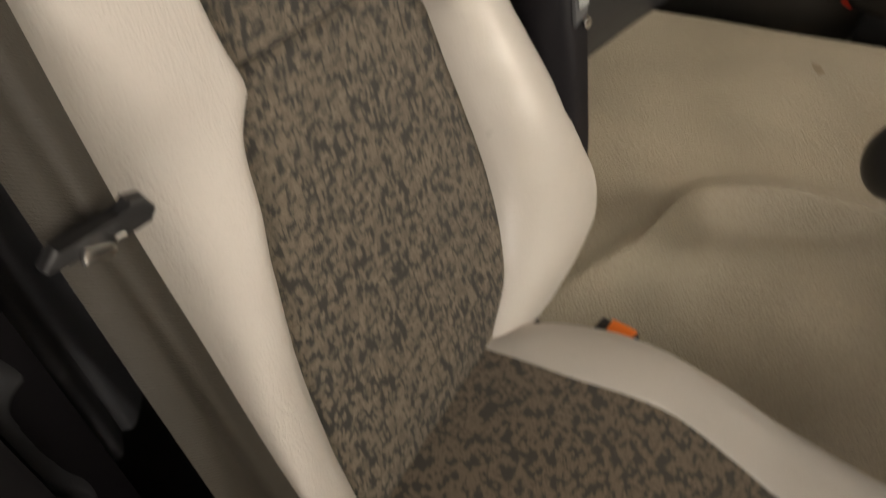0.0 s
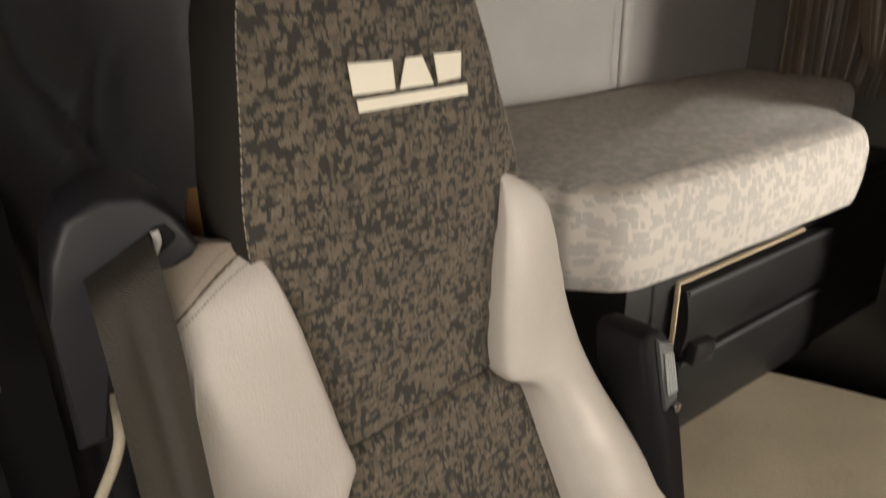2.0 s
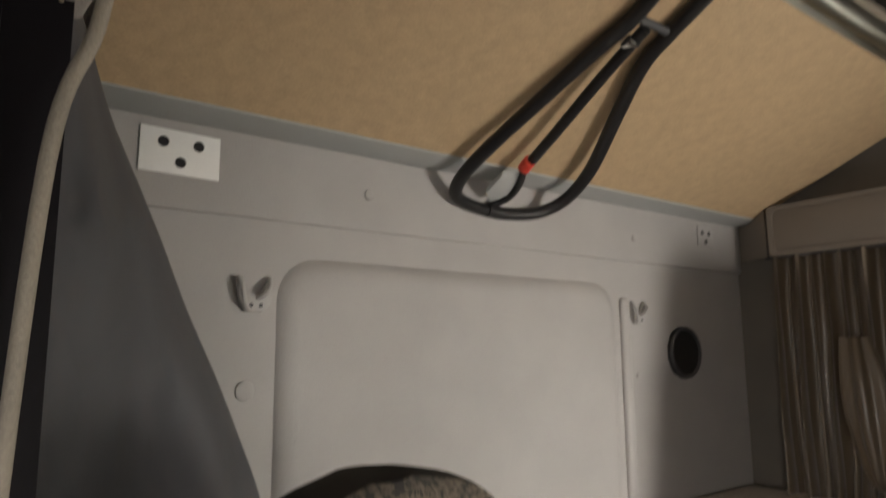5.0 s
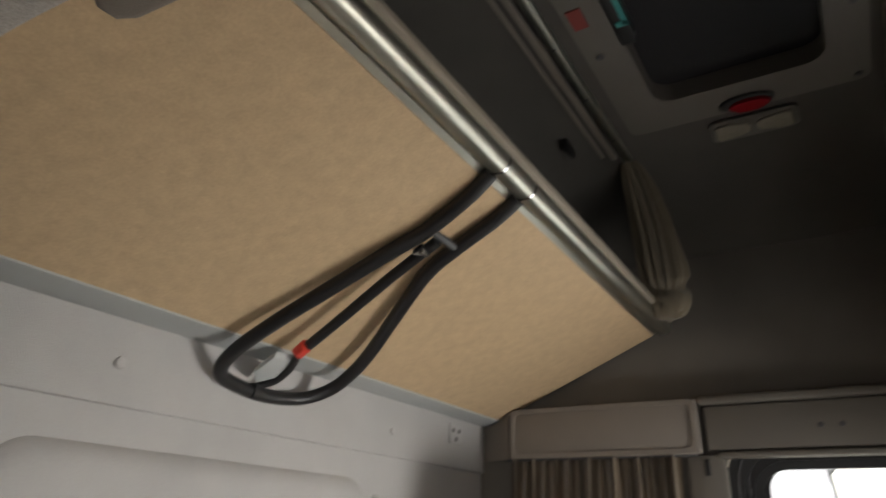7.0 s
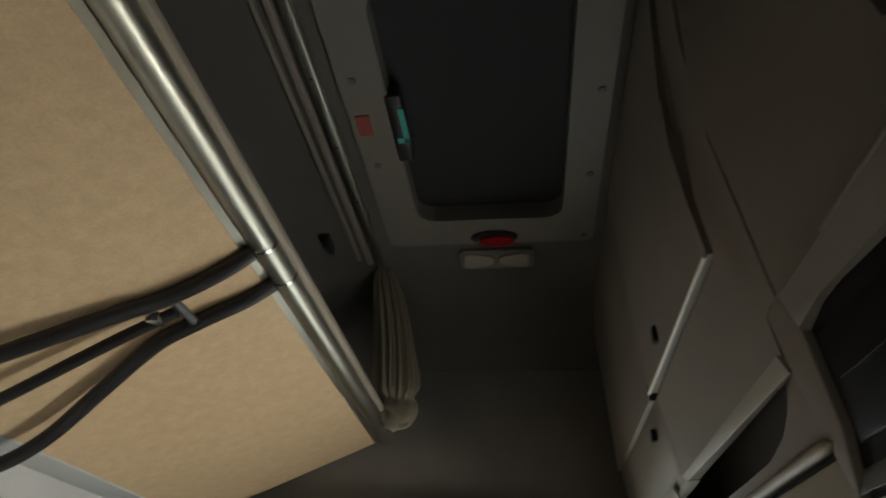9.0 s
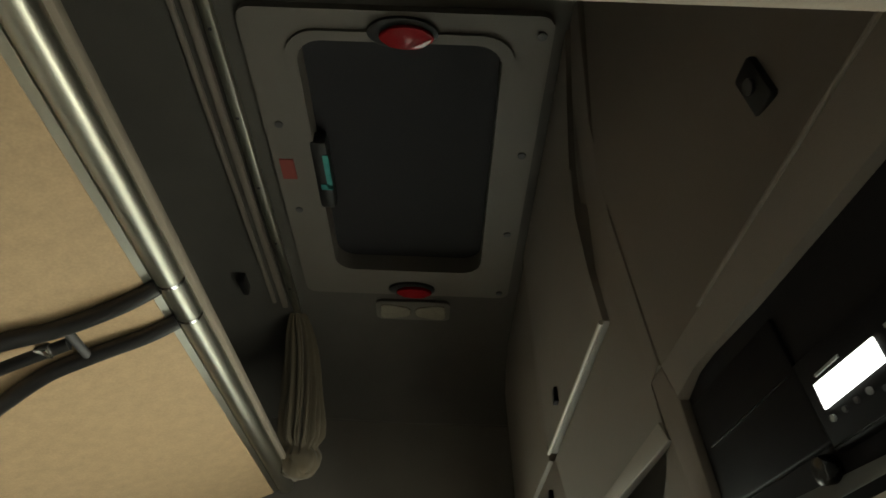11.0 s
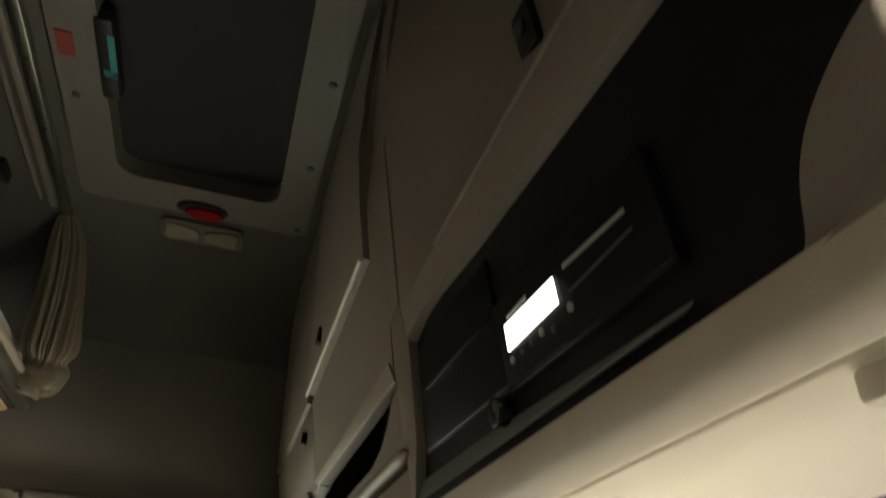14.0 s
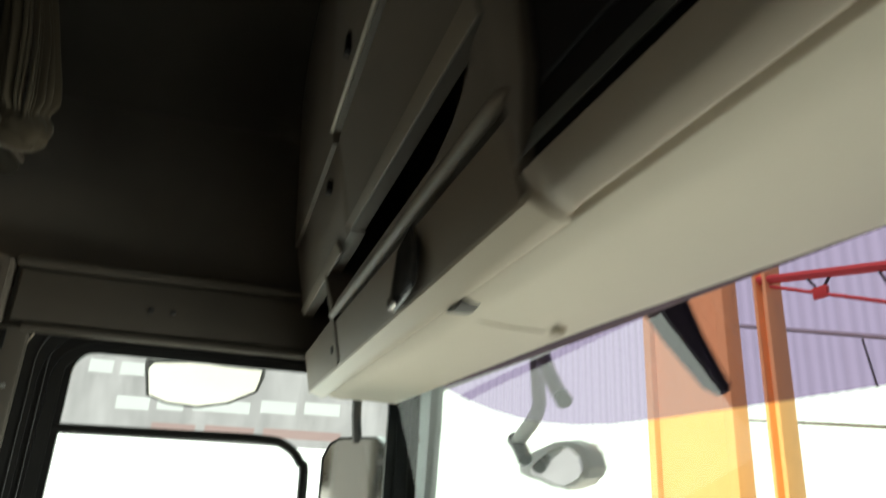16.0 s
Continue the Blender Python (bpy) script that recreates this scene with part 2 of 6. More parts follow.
M_ALU = material("aluminium", (0.44, 0.43, 0.375), 0.38, 1.0, vary=0.06, grain=300, bump=0.04)
M_GREYMETAL = material("painted_metal", (0.36, 0.37, 0.36), 0.5, vary=0.08, grain=400, bump=0.08)
M_WHITE = material("white_plate", (0.80, 0.80, 0.78), 0.4, vary=0.04, grain=300, bump=0.04)
M_STEEL = material("bright_steel", (0.75, 0.74, 0.72), 0.22, 1.0, vary=0.05, grain=200, bump=0.02)
M_RED = material("red_lens", (0.26, 0.008, 0.014), 0.15, vary=0.1, grain=200, bump=0.02)
M_ORANGE = material("orange_plastic", (0.80, 0.17, 0.02), 0.35, vary=0.06)
M_CLIPRED = material("red_plastic", (0.62, 0.05, 0.03), 0.4, vary=0.06)
M_STICKER = material("faded_red_sticker", (0.22, 0.035, 0.028), 0.6, vary=0.2)
M_LENS = material("clear_lens", (0.28, 0.255, 0.205), 0.10, vary=0.2, grain=120, bump=0.5)
M_TEAL = material("teal_sticker", (0.03, 0.24, 0.23), 0.5, vary=0.1)
M_CURTAIN = material("brown_curtain", (0.125, 0.092, 0.058), 0.34, vary=0.15, grain=1200, bump=0.3, sheen=0.3, spec=0.8)
M_CURTAIN2 = material("beige_curtain", (0.140, 0.114, 0.076), 0.8, vary=0.15, grain=1200, bump=0.3, sheen=0.3)
M_ROPE = material("rope", (0.50, 0.44, 0.34), 0.9, vary=0.3, grain=500, bump=0.9)
M_LOGO = material("pale_print", (0.78, 0.72, 0.60), 0.7, vary=0.06, grain=900)
M_BLIND = material("roof_blind", (0.022, 0.021, 0.024), 0.7, spec=0.2, vary=0.15, grain=900)
M_GLASS = clear_pane("window_glass", (0.93, 0.95, 0.94))
M_TINT = clear_pane("tinted_glass", (0.32, 0.25, 0.41), 0.11)
M_DISPLAY = glowing("lit_display", (0.95, 0.97, 1.0), 1.6)
M_PAINTBLUE = material("pale_blue_paint", (0.50, 0.58, 0.62), 0.4, vary=0.05)
M_MIRROR = material("mirror_glass", (0.9, 0.9, 0.9), 0.03, 1.0, vary=0.01, bump=0)
M_COLUMN = material("yellow_column_paint", (0.97, 0.52, 0.19), 0.5, vary=0.1, grain=60)
M_TRUSS = material("red_steel_paint", (0.62, 0.07, 0.05), 0.5, vary=0.12, grain=60)
# sheeting glows in place of daylight; stripes in the glow draw its shaded corrugation
M_HALL = glowing("glowing_sheeting", (0.98, 1.04, 0.96), 1.0)
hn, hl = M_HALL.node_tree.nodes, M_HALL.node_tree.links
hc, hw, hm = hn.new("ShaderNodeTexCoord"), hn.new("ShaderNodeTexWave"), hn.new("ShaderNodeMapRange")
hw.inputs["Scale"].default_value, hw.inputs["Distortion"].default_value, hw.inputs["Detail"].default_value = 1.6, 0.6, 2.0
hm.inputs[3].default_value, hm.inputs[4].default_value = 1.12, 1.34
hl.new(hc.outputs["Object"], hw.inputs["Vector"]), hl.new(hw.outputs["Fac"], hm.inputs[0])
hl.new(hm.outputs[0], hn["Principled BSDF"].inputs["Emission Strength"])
# boarding glows in place of daylight, unevenly for its soft folds
M_BOARDING = glowing("glowing_boarding", (1.0, 0.94, 0.97), 0.95)
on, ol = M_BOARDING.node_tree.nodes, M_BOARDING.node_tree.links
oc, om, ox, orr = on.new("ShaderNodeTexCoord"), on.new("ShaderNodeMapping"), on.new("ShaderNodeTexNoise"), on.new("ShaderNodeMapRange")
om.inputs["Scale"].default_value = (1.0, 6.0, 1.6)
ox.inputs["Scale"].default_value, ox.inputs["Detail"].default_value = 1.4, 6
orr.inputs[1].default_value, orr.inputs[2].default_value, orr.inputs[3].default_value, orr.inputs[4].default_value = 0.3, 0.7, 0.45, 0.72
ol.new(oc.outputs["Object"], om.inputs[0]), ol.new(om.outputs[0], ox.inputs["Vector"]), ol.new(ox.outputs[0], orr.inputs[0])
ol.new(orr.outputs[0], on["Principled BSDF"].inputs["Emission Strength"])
# panel added to glow into the cab in place of daylight
M_BRIGHTLOW = glowing("glowing_low_panel", (1.0, 1.0, 0.98), 2.2)
# lettering glows along with the boarding
M_FADEDRED = glowing("glowing_faded_red_lettering", (0.95, 0.66, 0.64), 0.60)
M_FADEDWHITE = glowing("glowing_faded_white_lettering", (1.0, 1.0, 1.0), 0.95)
M_YARD = material("concrete_yard", (0.52, 0.51, 0.48), 0.85, vary=0.15, grain=60, stain=1.0)


# ---- mesh tools ----
def link(name, bm, mat, parent=None, smooth=True, doubles=True):
    if doubles:
        bmesh.ops.remove_doubles(bm, verts=bm.verts, dist=0.00005)
    bmesh.ops.recalc_face_normals(bm, faces=bm.faces)
    data = bpy.data.meshes.new(name)
    bm.to_mesh(data)
    bm.free()
    data.materials.append(mat)
    ob = new(name, data)
    if smooth:
        for p in data.polygons:
            p.use_smooth = True
        data.set_sharp_from_angle(angle=radians(38))
    if parent is not None:
        ob.parent = parent
    return ob


def part(name, bm, mat, parent, label="", smooth=True):
    ob = link(name, bm, mat, parent, smooth)
    return tagged(ob, label=label)


def structure(name, bm, mat, label, category, smooth=True):
    return tagged(link(name, bm, mat, None, smooth), label, category, kind="structure")


def thing(name, label, category, at=(0, 0, 0), group=""):
    ob = new(name)
    ob.empty_display_size = 0.05
    return tagged(ob, label, category, group)


def box(bm, lo, hi, bevel=0.0, seg=2):
    (x0, y0, z0), (x1, y1, z1) = lo, hi
    v = [bm.verts.new(p) for p in ((x0, y0, z0), (x1, y0, z0), (x1, y1, z0), (x0, y1, z0), (x0, y0, z1), (x1, y0, z1), (x1, y1, z1), (x0, y1, z1))]
    f = [bm.faces.new([v[i] for i in q]) for q in ((0, 3, 2, 1), (4, 5, 6, 7), (0, 1, 5, 4), (1, 2, 6, 5), (2, 3, 7, 6), (3, 0, 4, 7))]
    if bevel:
        edges = list({e for g in f for e in g.edges})
        bmesh.ops.bevel(bm, geom=edges, offset=bevel, segments=seg, affect="EDGES", profile=0.5)
    return v


def prism(bm, ring, push, bevel=0.0, seg=2):
    """A closed solid between a flat ring of points and the same ring moved by push."""
    push = Vector(push)
    a = [bm.verts.new(p) for p in ring]
    b = [bm.verts.new(Vector(p) + push) for p in ring]
    n = len(ring)
    f = [bm.faces.new(a), bm.faces.new(list(reversed(b)))]
    for i in range(n):
        f.append(bm.faces.new((a[(i + 1) % n], a[i], b[i], b[(i + 1) % n])))
    if bevel:
        edges = list({e for g in f[:2] for e in g.edges})
        bmesh.ops.bevel(bm, geom=edges, offset=bevel, segments=seg, affect="EDGES", profile=0.5)


def sheet(bm, fn, nu, nv, wrap=False):
    """A grid of fn(u, v), u and v from 0 to 1."""
    rows = [[bm.verts.new(fn(i / nu, j / nv)) for i in range(nu + (0 if wrap else 1))] for j in range(nv + 1)]
    m = len(rows[0])
    for j in range(nv):
        for i in range(nu):
            q = (rows[j][i], rows[j][(i + 1) % m], rows[j + 1][(i + 1) % m], rows[j + 1][i])
            bm.faces.new(q)
    return rows


def slab(bm, fn, back, nu, nv):
    """A sheet with a second one behind it, closed round the rim. back(p, u, v) gives the hind point."""
    top = sheet(bm, fn, nu, nv)
    low = sheet(bm, lambda u, v: back(Vector(fn(u, v)), u, v), nu, nv)
    rim_t = top[0] + [r[-1] for r in top[1:]] + top[-1][-2::-1] + [r[0] for r in top[-2:0:-1]]
    rim_l = low[0] + [r[-1] for r in low[1:]] + low[-1][-2::-1] + [r[0] for r in low[-2:0:-1]]
    for i in range(len(rim_t)):
        j = (i + 1) % len(rim_t)
        bm.faces.new((rim_t[i], rim_t[j], rim_l[j], rim_l[i]))


def tube(bm, path, radius, seg=10, closed=False, flat=1.0, up=None):
    """A round bar along a path; flat squeezes it along its own normal."""
    pts = [Vector(p) for p in path]
    n = len(pts)
    rings = []
    side = None
    for i, p in enumerate(pts):
        a = pts[(i - 1) % n] if closed or i else p
        b = pts[(i + 1) % n] if closed or i < n - 1 else p
        t = (b - a).normalized()
        if side is None:
            ref = Vector(up) if up else (Vector((0, 0, 1)) if abs(t.z) < 0.9 else Vector((1, 0, 0)))
            side = t.cross(ref).normalized()
        else:
            side = (side - t * side.dot(t)).normalized()
        nor = side.cross(t)
        r = radius(i / (n - 1)) if callable(radius) else radius
        rings.append([bm.verts.new(p + r * (math.cos(k * math.tau / seg) * side + flat * math.sin(k * math.tau / seg) * nor)) for k in range(seg)])
    for i in range(n if closed else n - 1):
        a, b = rings[i], rings[(i + 1) % n]
        for k in range(seg):
            bm.faces.new((a[k], a[(k + 1) % seg], b[(k + 1) % seg], b[k]))
    if not closed:
        bm.faces.new(rings[0]), bm.faces.new(list(reversed(rings[-1])))


def smooth_path(points, steps=8, closed=False):
    """Catmull-Rom through the points."""
    p = [Vector(q) for q in points]
    n, out = len(p), []
    for i in range(n if closed else n - 1):
        a, b, c, d = (p[(i + k) % n] if closed else p[min(max(i + k, 0), n - 1)] for k in (-1, 0, 1, 2))
        for s in range(steps):
            t = s / steps
            out.append(0.5 * (2 * b + (c - a) * t + (2 * a - 5 * b + 4 * c - d) * t * t + (3 * b - a - 3 * c + d) * t**3))
    if not closed:
        out.append(p[-1])
    return out


def curve(points):
    """A smooth function through (key, value) pairs in key order."""
    ks, vs = [k for k, _ in points], [v for _, v in points]

    def at(k):
        if k <= ks[0]:
            return vs[0]
        if k >= ks[-1]:
            return vs[-1]
        i = max(j for j in range(len(ks) - 1) if ks[j] <= k)
        t = (k - ks[i]) / (ks[i + 1] - ks[i])
        m0 = (vs[i + 1] - vs[max(i - 1, 0)]) / (ks[i + 1] - ks[max(i - 1, 0)])
        m1 = (vs[min(i + 2, len(ks) - 1)] - vs[i]) / (ks[min(i + 2, len(ks) - 1)] - ks[i])
        h = ks[i + 1] - ks[i]
        return (2 * t**3 - 3 * t * t + 1) * vs[i] + (t**3 - 2 * t * t + t) * h * m0 + (3 * t * t - 2 * t**3) * vs[i + 1] + (t**3 - t * t) * h * m1

    return at


def round_rect(w, h, r, n=5):
    """A ring of (a, b) round a rectangle centred on 0 with rounded corners."""
    out = []
    for cx, cy, a0 in ((w / 2 - r, h / 2 - r, 0), (-w / 2 + r, h / 2 - r, 90), (-w / 2 + r, -h / 2 + r, 180), (w / 2 - r, -h / 2 + r, 270)):
        out += [(cx + r * math.cos(radians(a0 + 90 * k / n)), cy + r * math.sin(radians(a0 + 90 * k / n))) for k in range(n + 1)]
    return out


def frame_ring(bm, outer, inner, lift):
    """A frame between two rings with as many points, lift its depth."""
    lift = Vector(lift)
    n = len(outer)
    rings = [[bm.verts.new(p) for p in outer], [bm.verts.new(p) for p in inner], [bm.verts.new(Vector(p) + lift) for p in inner], [bm.verts.new(Vector(p) + lift) for p in outer]]
    for k in range(4):
        a, b = rings[k], rings[(k + 1) % 4]
        for i in range(n):
            bm.faces.new((a[i], a[(i + 1) % n], b[(i + 1) % n], b[i]))


def disc(bm, centre, normal, radius, depth, seg=16, bevel=0.0):
    c, nrm = Vector(centre), Vector(normal).normalized()
    u = nrm.orthogonal().normalized()
    v = nrm.cross(u)
    ring = [c + radius * (math.cos(k * math.tau / seg) * u + math.sin(k * math.tau / seg) * v) for k in range(seg)]
    prism(bm, ring, nrm * depth, bevel)


# ---- structure of the cab ----
XR, XL, YB, ZC = 0.08, 2.30, 1.345, 2.75
ZF = 0.475


def wall_rear():
    bm = bmesh.new()
    box(bm, (-0.05, YB, 0.0), (2.36, YB + 0.05, 1.81))
    box(bm, (-0.05, YB - 0.012, 1.81), (2.36, YB + 0.05, 2.85), 0.006)
    # swollen panel in the middle of the wall
    w, h = 1.05, 0.80

    def ring(inset, y):
        return [(1.075 + a, y, 1.34 + b) for a, b in round_rect(w - inset, h - inset, 0.09 - inset / 4, 8)]

    rings = [[bm.verts.new(p) for p in ring(i, y)] for i, y in ((0, YB + 0.002), (0.008, YB - 0.003), (0.024, YB - 0.009), (0.045, YB - 0.014), (0.070, YB - 0.0175), (0.095, YB - 0.0185))]
    for a, b in zip(rings, rings[1:]):
        for i in range(len(a)):
            bm.faces.new((a[i], a[(i + 1) % len(a)], b[(i + 1) % len(a)], b[i]))
    bm.faces.new(rings[-1])
    # a second narrow rib beside it
    box(bm, (1.625, YB - 0.014, 0.95), (1.665, YB + 0.01, 1.70), 0.012, 3)
    structure("wall_rear", bm, M_WALL, "light grey moulded plastic rear wall of the cab with a swollen panel", "wall")


def ceiling_profile(x):
    f = curve([(0.0, 2.30), (XR, 2.52), (0.16, 2.63), (0.33, 2.71), (0.6, ZC), (1.75, ZC), (2.05, 2.71), (2.22, 2.63), (XL, 2.52), (2.38, 2.3)])
    return f(x)


def ceiling():
    bm = bmesh.new()
    x0, x1, y0, y1 = 0.795, 1.645, 0.003, 0.457

    def patch(xa, xb, ya, yb, n):
        slab(bm, lambda u, v: (xa + (xb - xa) * u, ya + (yb - ya) * v, ceiling_profile(xa + (xb - xa) * u)), lambda p, u, v: p + Vector((0, 0, 0.03)), n, 1)

    patch(XR, x0, -0.75, YB, 14)
    patch(x1, XL, -0.75, YB, 14)
    patch(x0, x1, y1, YB, 4)
    patch(x0, x1, -0.75, y0, 4)
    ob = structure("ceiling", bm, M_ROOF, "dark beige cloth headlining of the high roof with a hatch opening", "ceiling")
    return ob


def side_wall(name, x, outward, y_open, z_open, mat):
    """One side of the cab with its opening, thickness outward."""
    bm = bmesh.new()
    ya, yb = y_open
    za, zb = z_open
    t = 0.05 * outward
    lo, hi = min(x, x + t), max(x, x + t)
    box(bm, (lo, yb, 0.0), (hi, YB + 0.05, 2.53))
    box(bm, (lo, -0.60, zb), (hi, yb, 2.53))
    box(bm, (lo, ya, 0.0), (hi, yb, za))
    if ya > -0.60:
        box(bm, (lo, -0.60, 0.0), (hi, ya, zb))
    return structure(name, bm, mat, "grey-brown cloth side wall of the cab round its door", "wall")


wall_rear()
ceiling()
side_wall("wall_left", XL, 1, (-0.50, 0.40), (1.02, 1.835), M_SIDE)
side_wall("wall_right", XR - 0.01, -1, (-0.62, 0.66), (0.25, 1.88), M_BAY)

bm = bmesh.new()
box(bm, (-0.10, -0.85, -0.05), (2.4, 1.4, 0.02))
structure("floor", bm, M_BLACK, "black rubber cab floor in the footwells", "floor")


RIDGE = curve([(0.6, 0.425), (0.70, 0.412), (0.761, 0.398), (0.857, 0.376), (0.93, 0.376), (0.985, 0.370), (1.043, 0.345), (1.102, 0.286), (1.150, 0.184), (1.185, 0.05), (1.21, -0.12), (1.24, -0.5), (1.8, -4.0)])


def tunnel_height(x, y):
    """Moulded floor over the engine: flat behind, a soft winding ridge, then a lower tray in front."""
    slope = (RIDGE(x + 0.01) - RIDGE(x - 0.01)) / 0.02
    d = (y - RIDGE(x)) / math.sqrt(1 + slope * slope)
    step = lambda k: 1 / (1 + math.exp(-max(-40.0, min(40.0, k))))
    z = ZF + 0.015 * math.exp(-((d + 0.012) / 0.022) ** 2) - 0.046 * step(-(d + 0.060) / 0.020)
    z -= 0.050 * step((0.915 + 0.06 * (0.15 - y) - x) / 0.020) * step((RIDGE(x) - 0.105 - y) / 0.022)
    z += 0.004 * noise.noise((x * 5, y * 5, 0.3))
    return z


bm = bmesh.new()


def tunnel_edge(y):
    return 1.60 + 0.43 * (0.70 - y) if y > 0.2 else 1.815


slab(bm, lambda u, v: (0.60 + (tunnel_edge(-0.5 + 1.4 * v) - 0.60) * u, -0.5 + 1.4 * v, tunnel_height(0.60 + (tunnel_edge(-0.5 + 1.4 * v) - 0.60) * u, -0.5 + 1.4 * v) - 0.02 * max(0, u - 0.97) / 0.03), lambda p, u, v: Vector((p.x, p.y, 0.02)), 80, 100)
tagged(link("engine_tunnel", bm, M_FLOOR), "worn olive-beige moulded vinyl floor over the engine", "floor covering", kind="structure")

# roof slopes over the door headers, trim boxes along both sides
bm = bmesh.new()
box(bm, (2.235, 0.545, 1.852), (2.30, 1.20, 2.022), 0.012, 3)
prism(bm, [(2.235, 1.20, 1.852), (2.235, 1.20, 2.022), (2.30, 1.33, 2.022), (2.30, 1.33, 1.852)], (0.004, 0, 0), 0.0)
tb = structure("trim_left_rear", bm, M_TRIM, "grey-brown plastic trim box over the side curtain", "trim")
bm = bmesh.new()
frame_ring(bm, [(2.235, 0.87 + a, 1.937 + b) for a, b in round_rect(0.64, 0.168, 0.02, 4)], [(2.235, 0.87 + a, 1.937 + b) for a, b in round_rect(0.610, 0.138, 0.02, 4)], (-0.005, 0, 0))
part("rim", bm, M_TRIM, tb, "raised rim of the trim box")
bm = bmesh.new()
box(bm, (2.255, -0.30, 1.862), (2.30, 0.530, 2.000), 0.008, 3)
box(bm, (2.238, -0.30, 2.002), (2.30, 0.540, 2.028), 0.008, 3)
box(bm, (2.248, -0.46, 1.838), (2.30, 0.500, 1.858), 0.007, 3)
structure("trim_left_front", bm, M_TRIMSIDE, "grey-brown plastic trim panel over the passenger door", "trim")
for y in (0.205, 0.150):
    s = thing("trim_screw", "dark screw in the trim panel over the passenger door", "screw", group="trim screws")
    bm = bmesh.new()
    disc(bm, (2.256, y, 1.925), (-1, 0, 0), 0.008, 0.004, 12, 0.001)
    part("head", bm, M_DARKGREY, s)



def header(bm, ya, yb):
    sheet(bm, lambda u, v: (0.020 + 0.078 * (0.5 - 0.5 * math.cos(math.pi * min(1, u * 1.6))), ya + (yb - ya) * v, 1.828 + 0.020 * (2 * u - 1) ** 2 + (0.17 * max(0, u - 0.625) / 0.375)), 24, 2)
    box(bm, (0.015, ya, 1.86), (0.095, yb, 1.99), 0.01)


bm = bmesh.new()
header(bm, -0.62, 0.24)
structure("trim_right", bm, M_BAND, "grey-beige plastic header over the open driver's door", "trim")
bm = bmesh.new()
prism(bm, [(0.040, 0.243, 1.836), (0.108, 0.243, 1.836), (0.110, 0.350, 1.836), (0.111, 0.395, 1.836), (0.106, 0.407, 1.836), (0.095, 0.410, 1.838), (0.086, 0.402, 1.840), (0.080, 0.385, 1.842), (0.040, 0.385, 1.842)], (-0.004, 0, 0.16), 0.006, 3)
structure("trim_right_end", bm, M_TRIM, "rounded grey-brown plastic end of the driver's door header", "trim")
bm = bmesh.new()
slab(bm, lambda u, v: (0.060 + 0.022 * math.sin(math.pi / 2 * u) + 0.005 * (1 - v), 0.400 + 0.30 * v, 1.836 + 0.006 * u * u + 0.003 * math.sin(7 * v)), lambda p, u, v: p + Vector((0.004 * u, 0, 0.16)), 12, 24)
hr = structure("trim_right_rear", bm, M_ENDCARPET, "grey carpeted header behind the driver's door", "trim")
bm = bmesh.new()
tube(bm, [(0.0635 - 0.004 * k / 6, 0.402 + 0.295 * k / 6, 1.834) for k in range(7)], 0.0022, 8)
part("edge", bm, M_CREAM, hr, "pale edge of the carpet")
# black box put where the gap beside the seal lies in shade
bm = bmesh.new()
box(bm, (0.018, 0.38, 1.875), (0.056, 0.70, 1.995), 0.004)
part("gap_block", bm, M_BAY, hr, "black box for the shaded gap beside the seal")

# rear post of the driver's door with its flocked seal
bm = bmesh.new()
slab(bm, lambda u, v: (-0.085 + 0.09 * u + 0.055 * max(0, v - 0.55) ** 1.5, 0.615 + 0.04 * (1 - u) ** 2, 0.1 + 1.82 * v), lambda p, u, v: p + Vector((0, 0.14, 0)), 8, 20)
structure("post_right", bm, M_BAY, "dark grey door post at the driver's side", "post")
bm = bmesh.new()
tube(bm, smooth_path([(0.030, 0.600, 1.12), (0.036, 0.600, 1.323), (0.053, 0.600, 1.68), (0.079, 0.600, 1.789), (0.087, 0.600, 1.87), (0.088, 0.600, 1.95)], 8), 0.0062, 10)
structure("door_seal", bm, M_SEAL, "flocked beige rubber seal along the door post", "seal")

# ---- passenger window ----
win = tagged(new("window_1"), "passenger side window with thick black rubber seals", "window", kind="structure")


def yz_ring(y0, y1, z0, z1, r, x):
    cy, cz = (y0 + y1) / 2, (z0 + z1) / 2
    return [(x, cy + a, cz + b) for a, b in round_rect(y1 - y0, z1 - z0, r, 6)]


for k, (grow, depth, x, rear, wide) in enumerate(((0.094, 0.014, 2.284, 0.010, 0.046), (0.052, 0.018, 2.290, 0.022, 0.040), (0.028, 0.016, 2.298, 0.025, 0.042), (0.010, 0.016, 2.306, 0.0, 0.020))):
    bm = bmesh.new()
    frame_ring(bm, yz_ring(-0.50 - grow, 0.385 + grow + rear, 1.03 - grow, 1.822 + grow, 0.06 + grow, x), yz_ring(-0.485 - grow + min(wide, 0.044), 0.382 + grow + rear - wide, 1.05, 1.819 + grow - min(wide, 0.044), 0.05 + grow, x), (depth, 0, 0))
    part("window_frame", bm, (M_RUBBER, M_BLACK, M_RUBBER, M_BLACK)[k], win)
bm = bmesh.new()
frame_ring(bm, yz_ring(-0.59, 0.478, 0.95, 1.900, 0.14, 2.2985), yz_ring(-0.49, 0.386, 1.04, 1.826, 0.06, 2.2985), (0.004, 0, 0))
part("window_frame", bm, M_RUBBER, win)
bm = bmesh.new()
tube(bm, yz_ring(-0.60, 0.491, 0.932, 1.918, 0.155, 2.283), 0.0028, 8, True)
part("bead", bm, M_CREAM, win, "thin pale bead round the seal")
